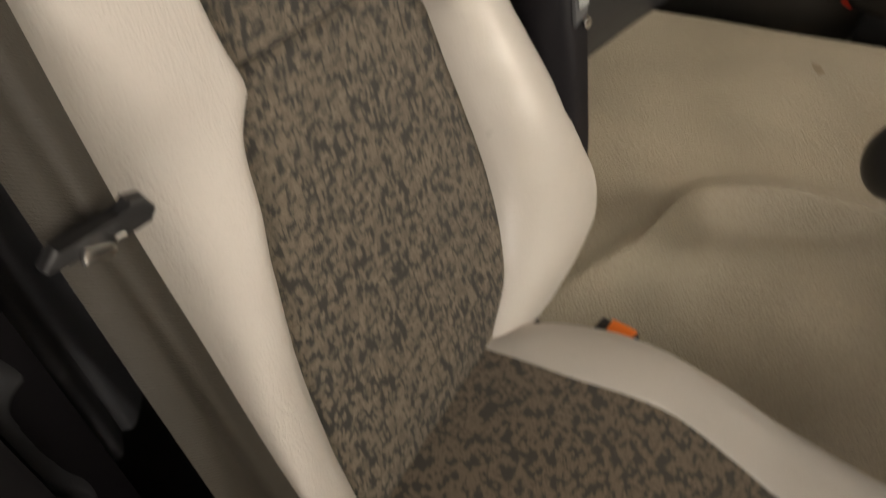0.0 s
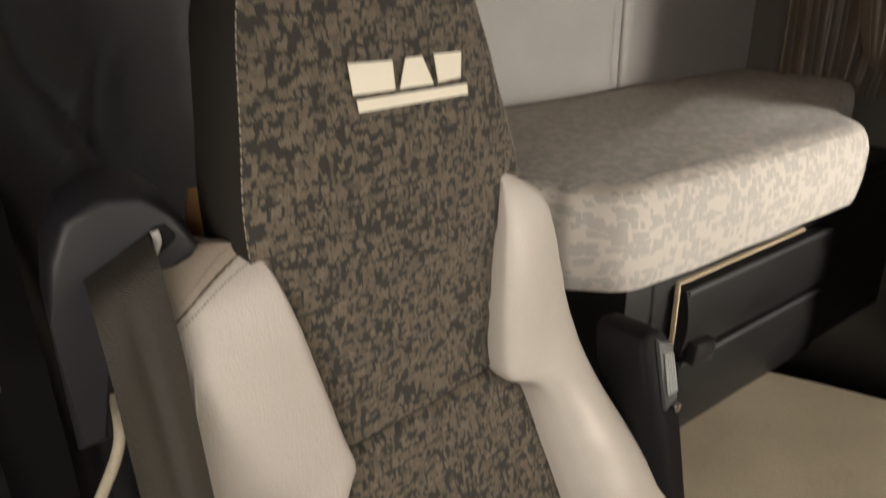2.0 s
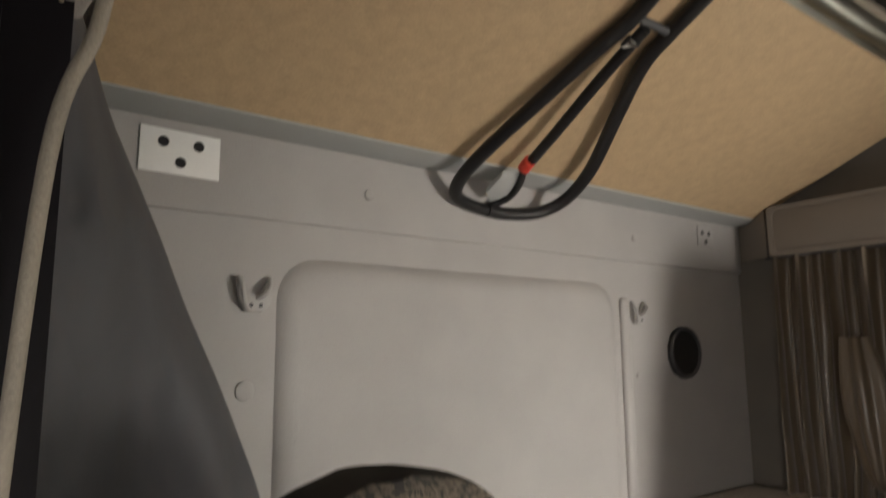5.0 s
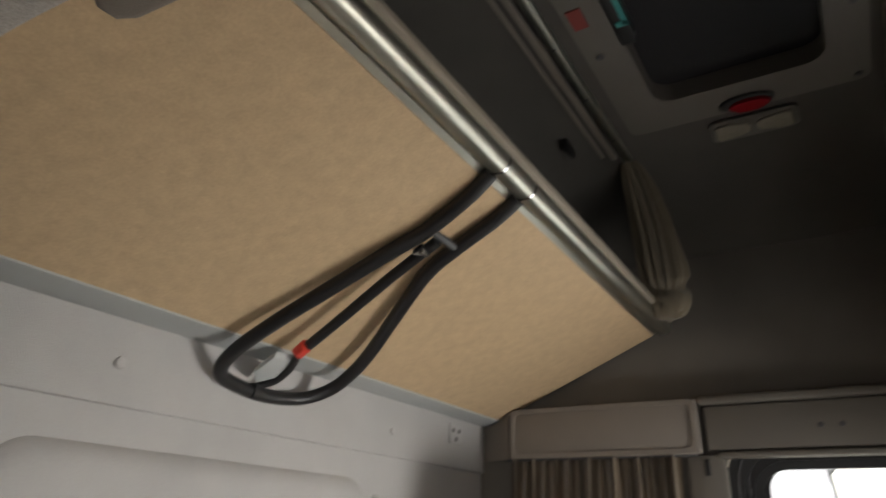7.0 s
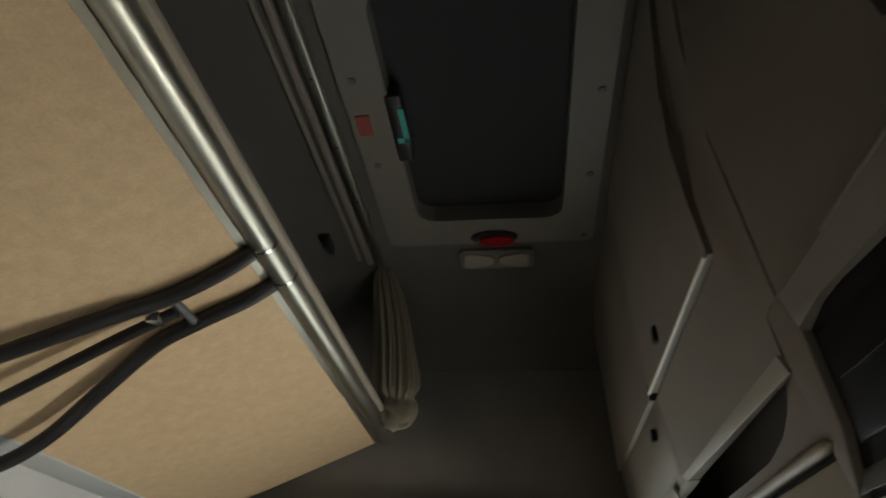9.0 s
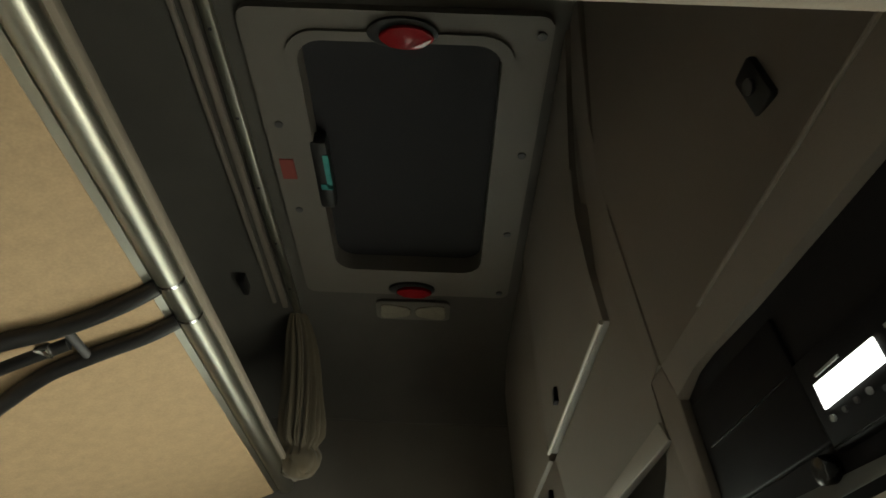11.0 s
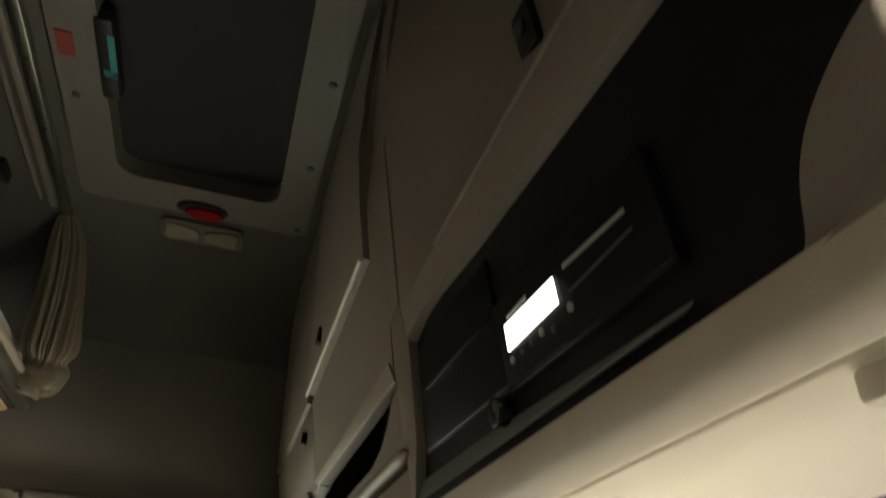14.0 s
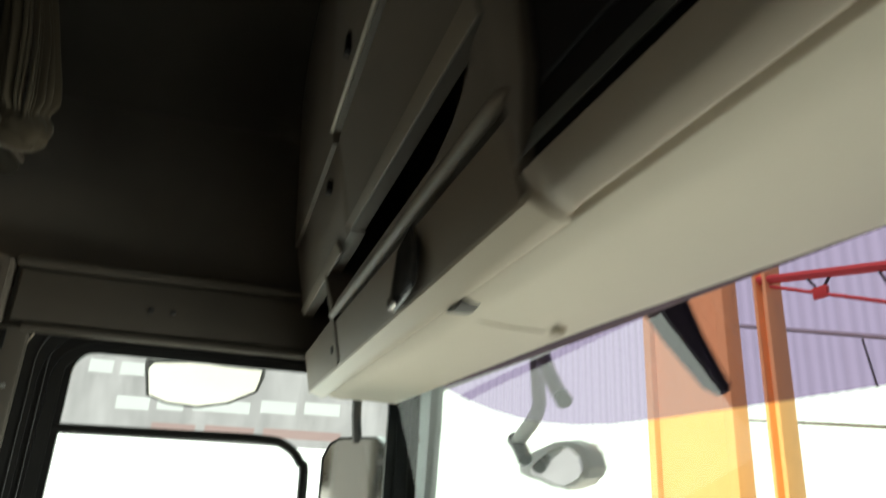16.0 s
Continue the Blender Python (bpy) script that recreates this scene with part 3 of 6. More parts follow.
# lighter grey tubes laid for the glossy highlights between the seals
for grow, x in ((0.062, 2.2825), (0.034, 2.2885)):
    bm = bmesh.new()
    tube(bm, yz_ring(-0.50 - grow, 0.392 + grow, 1.03 - grow, 1.822 + grow, 0.05 + grow, x), 0.0022, 8, True)
    part("seal_highlight", bm, M_DARKGREY, win, "thin grey tube for the highlight between the seals")
bm = bmesh.new()
bar = [(2.315, 0.40, 1.612), (2.315, 0.1, 1.615), (2.315, -0.12, 1.617), (2.315, -0.19, 1.606), (2.315, -0.235, 1.565), (2.315, -0.25, 1.50), (2.315, -0.25, 1.05)]
tube(bm, smooth_path(bar, 8), 0.013, 8)
part("sliding_bar", bm, M_RUBBER, win, "black bar of the sliding pane")
bm = bmesh.new()
box(bm, (2.318, -0.50, 1.02), (2.322, 0.40, 1.835))
pane = part("pane", bm, M_GLASS, win, "clear glass pane", smooth=False)
pane.visible_shadow = False

# ---- windscreen and the post beside it ----


def screen_y(x, z):
    return -0.515 - 0.30 * (1.73 - z) + 0.07 * ((x - 1.19) / 0.9) ** 2


def screen_left(z):
    return 1.86 + 0.75 * (1.73 - z)


ws = tagged(new("window_2"), "windscreen with a violet sun band along its top", "window", kind="structure")


def tint_low(x):
    return 1.612 + 0.10 * max(0.0, (x - 1.15) / 0.62) ** 2.2


bm = bmesh.new()
sheet(bm, lambda u, v: (lambda x: (x, screen_y(x, 0.75 + (tint_low(x) - 0.75) * v), 0.75 + (tint_low(x) - 0.75) * v))(0.15 + (2.10 - 0.15) * u), 20, 6)
glass = part("pane", bm, M_GLASS, ws, "clear glass")
glass.visible_shadow = False
bm = bmesh.new()
sheet(bm, lambda u, v: (lambda x: (x, screen_y(x, tint_low(x) + (1.765 - tint_low(x)) * v), tint_low(x) + (1.765 - tint_low(x)) * v))(0.15 + (2.10 - 0.15) * u), 20, 4)
band = part("sun_band", bm, M_TINT, ws, "violet tinted band of glass")
band.visible_shadow = False

bm = bmesh.new()
slab(bm, lambda u, v: (lambda z: (screen_left(z) + (2.30 - screen_left(z)) * u, screen_y(screen_left(z), z) + 0.01 + (-0.578 - screen_y(screen_left(z), z)) * u + 0.012 * math.sin(math.pi * u), z))(0.6 + 1.2 * v), lambda p, u, v: p + Vector((0.0, -0.03, 0)), 8, 8)
structure("post_left", bm, M_PAINTBLUE, "pale grey windscreen post beside the passenger door", "post")
bm = bmesh.new()
slab(bm, lambda u, v: (lambda z: (-0.05 + 0.30 * u, screen_y(0.25, z) + 0.02, z))(0.2 + 1.6 * v), lambda p, u, v: p + Vector((0, -0.03, 0)), 4, 4)
structure("post_front_right", bm, M_TRIM, "grey-brown windscreen post beside the driver's door", "post")
# dashboard is unseen; lightened to bounce light up to the headliner
bm = bmesh.new()
box(bm, (-0.05, -0.80, 0.0), (2.36, -0.70, 0.85))
box(bm, (0.10, -0.78, 0.78), (2.30, -0.40, 0.86), 0.03, 3)
structure("wall_front", bm, M_TRIM, "grey-brown dashboard and bulkhead under the windscreen", "wall")
bm = bmesh.new()
box(bm, (-0.05, -0.58, 1.765), (2.36, -0.48, 2.85))
structure("wall_front_top", bm, M_TRIM, "front wall of the high roof behind the cupboards", "wall")
s = thing("post_screw", "dark screw in the pale windscreen post", "screw")
bm = bmesh.new()
disc(bm, (2.10, 0.58 * (screen_y(screen_left(1.63), 1.63) + 0.01) - 0.42 * 0.575 + 0.010, 1.63), (0, 1, 0), 0.008, 0.004, 12)
part("head", bm, M_DARKGREY, s)


# ---- rear wall fittings ----
def wall_button(x, z, r):
    t = thing("wall_button", "grey plastic fixing button on the rear wall", "button", group="wall buttons")
    bm = bmesh.new()
    disc(bm, (x, YB - 0.0 if z < 1.81 else YB - 0.012, z), (0, -1, 0), r, 0.005, 20, 0.002)
    part("cap", bm, M_WALL, t)


for q in ((0.491, 1.472, 0.019), (0.758, 1.891, 0.012), (1.696, 1.884, 0.012), (1.70, 1.47, 0.010)):
    wall_button(*q)


def coat_hook(x, z):
    t = thing("coat_hook", "pale grey plastic coat hook with two prongs on the rear wall", "hook", group="coat hooks")
    bm = bmesh.new()
    ring = [(-0.034, 0.035), (-0.030, -0.012), (-0.018, -0.032), (0.016, -0.034), (0.034, -0.018), (0.036, 0.034), (0.028, 0.036), (0.020, 0.012), (0.004, -0.006), (-0.012, 0.004), (-0.024, 0.036)]
    prism(bm, [(x + a, YB - 0.002, z + b) for a, b in ring], (0, -0.011, 0), 0.003)
    body = part("body", bm, M_WALL, t)
    bm = bmesh.new()
    tube(bm, smooth_path([(x - 0.031, YB - 0.010, z + 0.034), (x - 0.029, YB - 0.026, z + 0.012), (x - 0.022, YB - 0.024, z - 0.018), (x - 0.010, YB - 0.012, z - 0.028)], 5), 0.005, 8)
    part("prong", bm, M_WALL, t)
    bm = bmesh.new()
    tube(bm, smooth_path([(x + 0.032, YB - 0.010, z + 0.033), (x + 0.026, YB - 0.026, z + 0.014), (x + 0.014, YB - 0.022, z - 0.002), (x + 0.006, YB - 0.012, z - 0.006)], 5), 0.005, 8)
    part("prong", bm, M_WALL, t)
    for dx in (-0.006, 0.014):
        bm = bmesh.new()
        disc(bm, (x + dx, YB - 0.0125, z - 0.020), (0, -1, 0), 0.0045, 0.0012, 10)
        part("screw", bm, M_DARKGREY, t)


coat_hook(0.500, 1.657)
coat_hook(1.700, 1.655)


def socket_plate(x0, x1, z0, z1, mat, label):
    t = thing("fixing_plate", label, "plate", group="fixing plates")
    bm = bmesh.new()
    y = YB - 0.013
    prism(bm, [(x0, y, z0 + 0.002), (x1, y, z0), (x1, y, z1 - 0.003), (x0, y, z1)], (0, -0.004, 0), 0.001)
    part("plate", bm, mat, t)
    w, h = x1 - x0, z1 - z0
    for a, b in ((0.28, 0.70), (0.72, 0.70), (0.5, 0.28)):
        bm = bmesh.new()
        disc(bm, (x0 + a * w, y - 0.0042, z0 + b * h), (0, -1, 0), 0.105 * h + 0.001, 0.0008, 18)
        part("hole", bm, M_BLACK, t, "dark round hole")


socket_plate(0.273, 0.420, 1.873, 1.960, M_WHITE, "white painted steel plate with three holes on the rear wall")
socket_plate(2.035, 2.125, 1.888, 1.957, M_WALL, "grey steel plate with three holes on the rear wall")

sp = thing("loudspeaker", "round black loudspeaker grille in the rear wall", "loudspeaker")
bm = bmesh.new()
disc(bm, (1.932, YB, 1.537), (0, -1, 0), 0.083, 0.012, 36, 0.005)
grille = part("grille", bm, M_BLACK, sp)
bm = bmesh.new()
tube(bm, [(1.932 + 0.076 * math.cos(a), YB - 0.013, 1.537 + 0.076 * math.sin(a)) for a in [k * math.tau / 36 for k in range(36)]], 0.006, 8, True)
part("rim", bm, M_DARKGREY, sp)


# ---- upper bunk, tilted up towards the front ----
def bunk_z(y):
    return 2.262 - (y - 0.64) * (2.262 - 1.992) / (1.255 - 0.64)


bunk = thing("upper_bunk", "upper bunk with a bare tan board underneath and an aluminium edge", "bunk")
bm = bmesh.new()
prism(bm, [(0.16, 0.665, bunk_z(0.665)), (2.275, 0.665, bunk_z(0.665)), (2.275, 1.255, bunk_z(1.255)), (0.16, 1.255, bunk_z(1.255))], (0, 0.006, 0.014), 0.001)
part("board", bm, M_MDF, bunk, "bare tan fibreboard underside", smooth=False)
bm = bmesh.new()
prism(bm, [(0.12, 1.332, 1.978), (0.12, 1.332, 2.01), (0.12, 1.25, 2.03), (0.12, 1.25, 1.990), (0.12, 1.30, 1.978)], (2.16, 0, 0), 0.002)
part("hinge_rail", bm, M_GREYMETAL, bunk, "grey metal rail along the wall")
bm = bmesh.new()
y, z = 0.628, bunk_z(0.628)
tube(bm, [(0.12 + 2.15 * k / 20, y, z + 0.008) for k in range(21)], 0.026, 20, flat=1.0)
part("edge_rail", bm, M_ALU, bunk, "polished aluminium tube along the edge")
bm = bmesh.new()
prism(bm, [(0.12, y + 0.024, z - 0.008), (0.12, y + 0.041, z - 0.016), (0.12, y + 0.044, z - 0.014), (0.12, y + 0.043, z - 0.004), (0.12, y + 0.024, z + 0.004)], (2.155, 0, 0), 0.001)
part("inner_lip", bm, M_ALU, bunk, "aluminium lip")
bm = bmesh.new()
box(bm, (0.12, y - 0.034, z + 0.022), (2.275, y + 0.02, z + 0.040), 0.004)
part("outer_lip", bm, M_BAND, bunk, "dull tan outer lip")
bm = bmesh.new()
prism(bm, [(0.14, 0.64, 2.31), (0.14, 1.31, 2.03), (0.14, 1.33, 2.11), (0.14, 0.67, 2.41)], (2.13, 0, 0), 0.02, 3)
part("mattress", bm, M_MATTOP, bunk, "thin mattress on the board")
for x in (1.0, 1.125):
    bm = bmesh.new()
    tube(bm, [(x + dx, y, z + 0.008) for dx in (-0.004, 0.004)], 0.0275, 20)
    part("ring", bm, M_STEEL, bunk, "bright joint ring")

lad = thing("bunk_ladder", "black tubular bunk ladder strapped flat under the upper bunk", "ladder")


def under(x, y, drop):
    return (x, y, bunk_z(y) - drop)


left = [under(1.0, 0.645, 0.006), under(1.01, 0.70, 0.016), under(1.02, 0.80, 0.020), under(1.005, 0.88, 0.024), under(0.985, 1.02, 0.03), under(0.965, 1.15, 0.038), under(0.960, 1.25, 0.046), under(0.985, 1.305, 0.054), under(1.06, 1.325, 0.060),
        under(1.16, 1.328, 0.064), under(1.26, 1.308, 0.062), under(1.31, 1.25, 0.054), under(1.295, 1.15, 0.042), under(1.215, 1.0, 0.028), under(1.15, 0.88, 0.022), under(1.135, 0.80, 0.020), under(1.13, 0.70, 0.016), under(1.125, 0.645, 0.006)]
bm = bmesh.new()
tube(bm, smooth_path(left, 7), 0.0165, 14)
part("rail", bm, M_BLACK, lad, "bent black tube")
bm = bmesh.new()
tube(bm, [under(1.015, 0.795, 0.022), under(1.14, 0.795, 0.022)], 0.009, 10)
part("rung", bm, M_DARKGREY, lad)
bm = bmesh.new()
tube(bm, smooth_path([under(1.06, 0.80, 0.030), under(1.07, 0.92, 0.034), under(1.095, 1.10, 0.040), under(1.105, 1.18, 0.042)], 6), 0.0125, 10)
part("strap", bm, M_BLACK, lad, "black webbing strap")
bm = bmesh.new()
box(bm, (1.040, 0.822, bunk_z(0.84) - 0.040), (1.072, 0.850, bunk_z(0.84) - 0.018), 0.005)
part("buckle", bm, M_STEEL, lad, "steel buckle")
bm = bmesh.new()
tube(bm, [under(1.098, 1.165, 0.042), under(1.104, 1.195, 0.042)], 0.0155, 14)
part("clip", bm, M_CLIPRED, lad, "red plastic clip")
bm = bmesh.new()
prism(bm, [under(1.065, 1.225, 0.030), under(1.115, 1.215, 0.030), under(1.135, 1.275, 0.036), under(1.095, 1.305, 0.040), under(1.06, 1.28, 0.038)], (0, 0.004, -0.016), 0.004)
part("catch", bm, M_GREYMETAL, lad, "grey metal catch")
bm = bmesh.new()
tube(bm, smooth_path([under(1.105, 1.195, 0.046), under(1.13, 1.24, 0.050), under(1.135, 1.29, 0.052), under(1.11, 1.328, 0.050)], 6), 0.009, 10)
part("strap_end", bm, M_BLACK, lad)
bm = bmesh.new()
tube(bm, [under(1.098, 1.326, 0.062), under(1.132, 1.326, 0.064)], 0.019, 12)
part("collar", bm, M_BLACK, lad)

# ---- lower bunk ----
low = thing("lower_bunk", "lower bunk with a thick cream patterned mattress", "bunk")
outline = [(0.12, 0.80), (0.70, 0.79), (0.80, 0.735), (0.865, 0.672), (1.0, 0.66), (1.3, 0.655), (1.56, 0.655), (1.64, 0.675), (1.79, 0.80), (2.24, 0.98), (2.28, 1.335), (0.12, 1.335)]


def mattress_mesh(mat):
    bm = bmesh.new()
    dense = [Vector((min(2.28, max(0.12, q.x)), min(1.335, q.y), 0)) for q in smooth_path([(x, y, 0) for x, y in outline], 8, True)]
    c = Vector((1.25, 1.05, 0))
    levels = [(0.918, 0.020), (0.922, 0.006), (0.934, 0.0), (0.98, -0.008), (1.04, -0.008), (1.070, 0.0), (1.085, 0.010), (1.093, 0.022), (1.097, 0.045)]
    rings = []
    for z, inset in levels:
        rings.append([])
        for p in dense:
            d = (c - p).normalized()
            rings[-1].append(bm.verts.new((p.x + d.x * inset, p.y + d.y * inset, z + 0.004 * noise.noise((p.x * 6, p.y * 6, z * 3)))))
    for a, b in zip(rings, rings[1:]):
        for i in range(len(a)):
            bm.faces.new((a[i], a[(i + 1) % len(a)], b[(i + 1) % len(a)], b[i]))
    bm.faces.new(rings[0]), bm.faces.new(rings[-1])
    return bm


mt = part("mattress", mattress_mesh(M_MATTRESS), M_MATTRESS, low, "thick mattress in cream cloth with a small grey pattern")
# faces that point up take the darker copy
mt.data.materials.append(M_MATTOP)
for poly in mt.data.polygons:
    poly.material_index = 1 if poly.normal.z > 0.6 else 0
bm = bmesh.new()
box(bm, (0.12, 0.80, 0.885), (2.27, 1.335, 0.906), 0.002)
part("base_board", bm, M_BLACK, low)
bm = bmesh.new()
box(bm, (0.72, 0.80, 0.03), (0.80, 1.30, 0.885), 0.006)
part("side_panel", bm, M_SIDE, low, "grey-brown carpeted end panel")

cab = thing("drawer_cabinet", "black plastic drawer unit under the lower bunk", "drawer unit")
bm = bmesh.new()
box(bm, (1.00, 0.775, 0.44), (2.25, 1.30, 0.884), 0.004)
part("body", bm, M_BLACK, cab)
bm = bmesh.new()
box(bm, (1.097, 0.728, 0.46), (1.101, 0.738, 0.846), 0.001)
box(bm, (1.097, 0.728, 0.848), (1.57, 0.738, 0.853), 0.001)
part("board_edge", bm, M_EDGE, cab, "raw tan board edge round the drawers")
for z0, z1 in ((0.665, 0.815), (0.472, 0.652)):
    bm = bmesh.new()
    slab(bm, lambda u, v: (1.145 + 0.60 * u, 0.742 - 0.012 * math.sin(math.pi * min(1, max(0, v))), z0 + (z1 - z0) * v), lambda p, u, v: p + Vector((0, 0.03, 0)), 6, 8)
    d = part("drawer", bm, M_BLACK, cab)
    bm = bmesh.new()
    tube(bm, [(1.15 + 0.59 * i / 6, 0.741, z1 - 0.006) for i in range(7)], 0.005, 8)
    part("edge", bm, M_DARKGREY, d)
bm = bmesh.new()
prism(bm, [(1.155, 0.742, 0.655), (1.225, 0.742, 0.648), (1.235, 0.742, 0.690), (1.165, 0.742, 0.700)], (0, -0.03, 0), 0.006)
part("latch", bm, M_BLACK, cab, "black drawer latch")

# ---- side curtain behind the passenger door ----
cur = thing("side_curtain", "pleated brown curtain drawn together at the side window", "curtain")
bm = bmesh.new()
yA, yB2 = 0.615, 1.20
PLEAT = [0.0, 0.06, 0.11, 0.19, 0.25, 0.31, 0.40, 0.46, 0.54, 0.60, 0.66, 0.75, 0.81, 0.88, 0.93, 1.0]


def pleats(u, v):
    w = u + 0.012 * math.sin(5 * v + 9 * u) * v
    i = max(0, min(len(PLEAT) - 2, sum(1 for p in PLEAT[1:-1] if w >= p)))
    k = (w - PLEAT[i]) / (PLEAT[i + 1] - PLEAT[i])
    crest = max(0.0, math.sin(math.pi * min(1, max(0, k)))) ** 1.9
    deep = (0.042 + 0.016 * math.sin(2.7 * i + 1)) * (0.70 + 0.4 * v)
    return (2.285 - deep * crest * 1.35 - 0.004 * math.sin(41 * u + 6 * v), yA + (yB2 - yA) * u + 0.018 * math.sin(2 * math.pi * k) * (0.5 + 0.5 * v) + 0.008 * noise.noise((4 * u, 3 * v, 1)), 1.850 - 0.80 * v)


sheet(bm, pleats, 320, 24)
part("cloth", bm, M_CURTAIN, cur)
bm = bmesh.new()
tube(bm, [(2.262, 0.56 + 0.66 * i / 8, 1.852) for i in range(9)], 0.006, 8)
part("rail", bm, M_DARKGREY, cur)
bm = bmesh.new()
def gathered(u, v):
    a = u * math.tau
    r = (0.040 + 0.022 * math.sin(math.pi * min(1.0, v * 1.15))) * (1 + 0.16 * math.sin(6 * a + 3 * v)) * max(0.02, 1 - max(0.0, (v - 0.86) / 0.14) ** 2)
    return (2.225 + 0.8 * r * math.cos(a), 0.95 + r * math.sin(a) - 0.05 * v, 1.58 - 0.46 * v)


sheet(bm, gathered, 48, 24, True)
part("gathered_end", bm, M_CURTAIN, cur, "bunched lower end")

bm = bmesh.new()
box(bm, (2.262, 0.480, 0.95), (2.30, 0.595, 1.85), 0.008)
pm = structure("post_middle_left", bm, M_TRIMSIDE, "grey-brown plastic door post at the passenger side", "post")
bm = bmesh.new()
box(bm, (2.258, 0.527, 1.788), (2.264, 0.542, 1.838), 0.001)
part("slot", bm, M_BLACK, pm, "dark belt slot")
bm = bmesh.new()
disc(bm, (2.261, 0.504, 1.700), (-1, 0, 0), 0.006, 0.004, 10)
part("screw", bm, M_GREYMETAL, pm, "small pale screw")

# black cloth hanging beside the driver's seat
jk = thing("hanging_cloth", "creased black cloth hanging behind the driver's door post", "cloth")
edge_x = curve([(0.5, 0.50), (1.0, 0.47), (1.348, 0.381), (1.62, 0.271), (1.85, 0.168), (2.0, 0.11)])


CREASE_A = curve([(1.10, 0.19), (1.194, 0.178), (1.229, 0.172), (1.275, 0.146), (1.321, 0.121), (1.371, 0.113), (1.43, 0.111)])
CREASE_C = curve([(1.20, 0.165), (1.255, 0.173), (1.31, 0.190), (1.345, 0.217), (1.40, 0.235)])
CREASE_B = curve([(1.0, 0.10), (1.161, 0.080), (1.207, 0.070), (1.26, 0.055)])


def cloth_point(u, v):
    z = 0.45 + 1.52 * v
    low = min(1.0, max(0.0, (1.33 - z) / 0.18))
    low = low * low * (3 - 2 * low)
    x0, x1 = 0.035 - 0.075 * low, edge_x(z)
    x = x0 + (x1 - x0) * u
    y = 0.70 + 0.30 * u ** 0.7 - 0.105 * low * (1 - u) ** 2
    fold = 0.022 * math.sin(6.5 * u + 3.2 * z + 0.9 * math.sin(5 * z)) + 0.014 * math.sin(15 * u - 5 * z) * (1 - 0.5 * v) + 0.016 * noise.noise((x * 9, z * 7, 2.0)) + (1 - u ** 3) * (0.034 * abs(noise.noise((x * 8 + 2 * z, z * 5 - 3 * x, 5.0))) + 0.012 * abs(noise.noise((x * 19 - 5 * z, z * 12 + 4 * x, 8.0)))) + 0.05 * max(0.0, 1.46 - z) * math.sin(10 * u + 2.5 * z + 1.2)
    fade = min(1.0, max(0.0, (1.425 - z) / 0.06))
    for cx, f, wide in ((CREASE_A(z), fade, 1.0), (CREASE_B(z), min(1.0, max(0.0, (1.26 - z) / 0.04)), 0.8), (CREASE_C(z), min(1.0, max(0.0, (1.350 - z) / 0.05)) * min(1.0, max(0.0, (z - 1.22) / 0.03)), 1.0)):
        d = (x - cx) / (0.0095 * wide)
        fold += f * wide * (0.013 * math.exp(-d * d) - 0.015 * math.exp(-((d + 2.2) / 1.5) ** 2) - 0.006 * math.exp(-((d - 2.4) / 1.8) ** 2))
    return (x, y + fold - 0.02 * math.sin(u * math.pi), z)


bm = bmesh.new()
slab(bm, cloth_point, lambda p, u, v: p + Vector((-0.004, 0.012, 0)), 150, 150)
part("cloth", bm, M_CLOTH, jk)
rp = thing("rope", "cream braided rope hanging beside the driver's seat", "rope")
bm = bmesh.new()
tube(bm, smooth_path([(0.108, 0.60, 1.085), (0.101, 0.572, 1.060), (0.083, 0.568, 1.026), (0.058, 0.572, 0.986), (0.036, 0.582, 0.970), (0.020, 0.60, 0.945), (0.012, 0.61, 0.90)], 8), 0.0046, 10)
part("cord", bm, M_ROPE, rp)


# ---- driver's seat ----
seat_base = curve([(0.40, 0.30), (0.62, 0.372), (0.70, 0.420), (0.80, 0.468), (0.90, 0.510), (1.0, 0.534), (1.1, 0.537), (1.2, 0.538), (1.3, 0.545), (1.45, 0.562)])


def seat_y(x, z):
    return seat_base(z) + 0.20 * (x - 0.34)


cloth_l = curve([(0.52, 0.195), (0.652, 0.200), (0.75, 0.212), (0.868, 0.228), (0.93, 0.236), (0.965, 0.246), (0.999, 0.271), (1.065, 0.246), (1.134, 0.222), (1.212, 0.202), (1.314, 0.212), (1.383, 0.223), (1.409, 0.238), (1.423, 0.268), (1.431, 0.310)])
cloth_r = curve([(0.52, 0.44), (0.588, 0.452), (0.646, 0.522), (0.719, 0.552), (0.82, 0.550), (0.93, 0.536), (0.980, 0.498), (1.038, 0.511), (1.117, 0.517), (1.183, 0.530), (1.288, 0.500), (1.388, 0.464), (1.410, 0.440), (1.422, 0.412), (1.431, 0.360)])
seat = thing("driver_seat", "cab driver's seat in dark patterned cloth with cream leatherette bolsters", "seat")


def back_front(u, z):
    x0, x1 = cloth_l(z), cloth_r(z)
    x = x0 + (x1 - x0) * u
    crown = 0.010 * math.sin(math.pi * u) * (1 if z > 1.15 else 0.4)
    y = seat_y(x, z) - crown
    # a soft crease and a sewn seam across the waist of the back
    for zc, sl, dep, wide in ((1.070, -0.05, 0.0035, 0.007), (0.993, -0.04, 0.0095, 0.0038)):
        d = z - zc - sl * (u - 0.5) * 0.25
        y += dep * math.exp(-(d / wide) ** 2) - 0.45 * dep * math.exp(-(d / (4 * wide)) ** 2)
    # the top turns over towards the back
    if z > 1.38:
        y += 0.035 * ((z - 1.38) / 0.052) ** 3 * 0.6
    return Vector((x, y + 0.0015 * noise.noise((x * 25, z * 25, 1.0)), z))


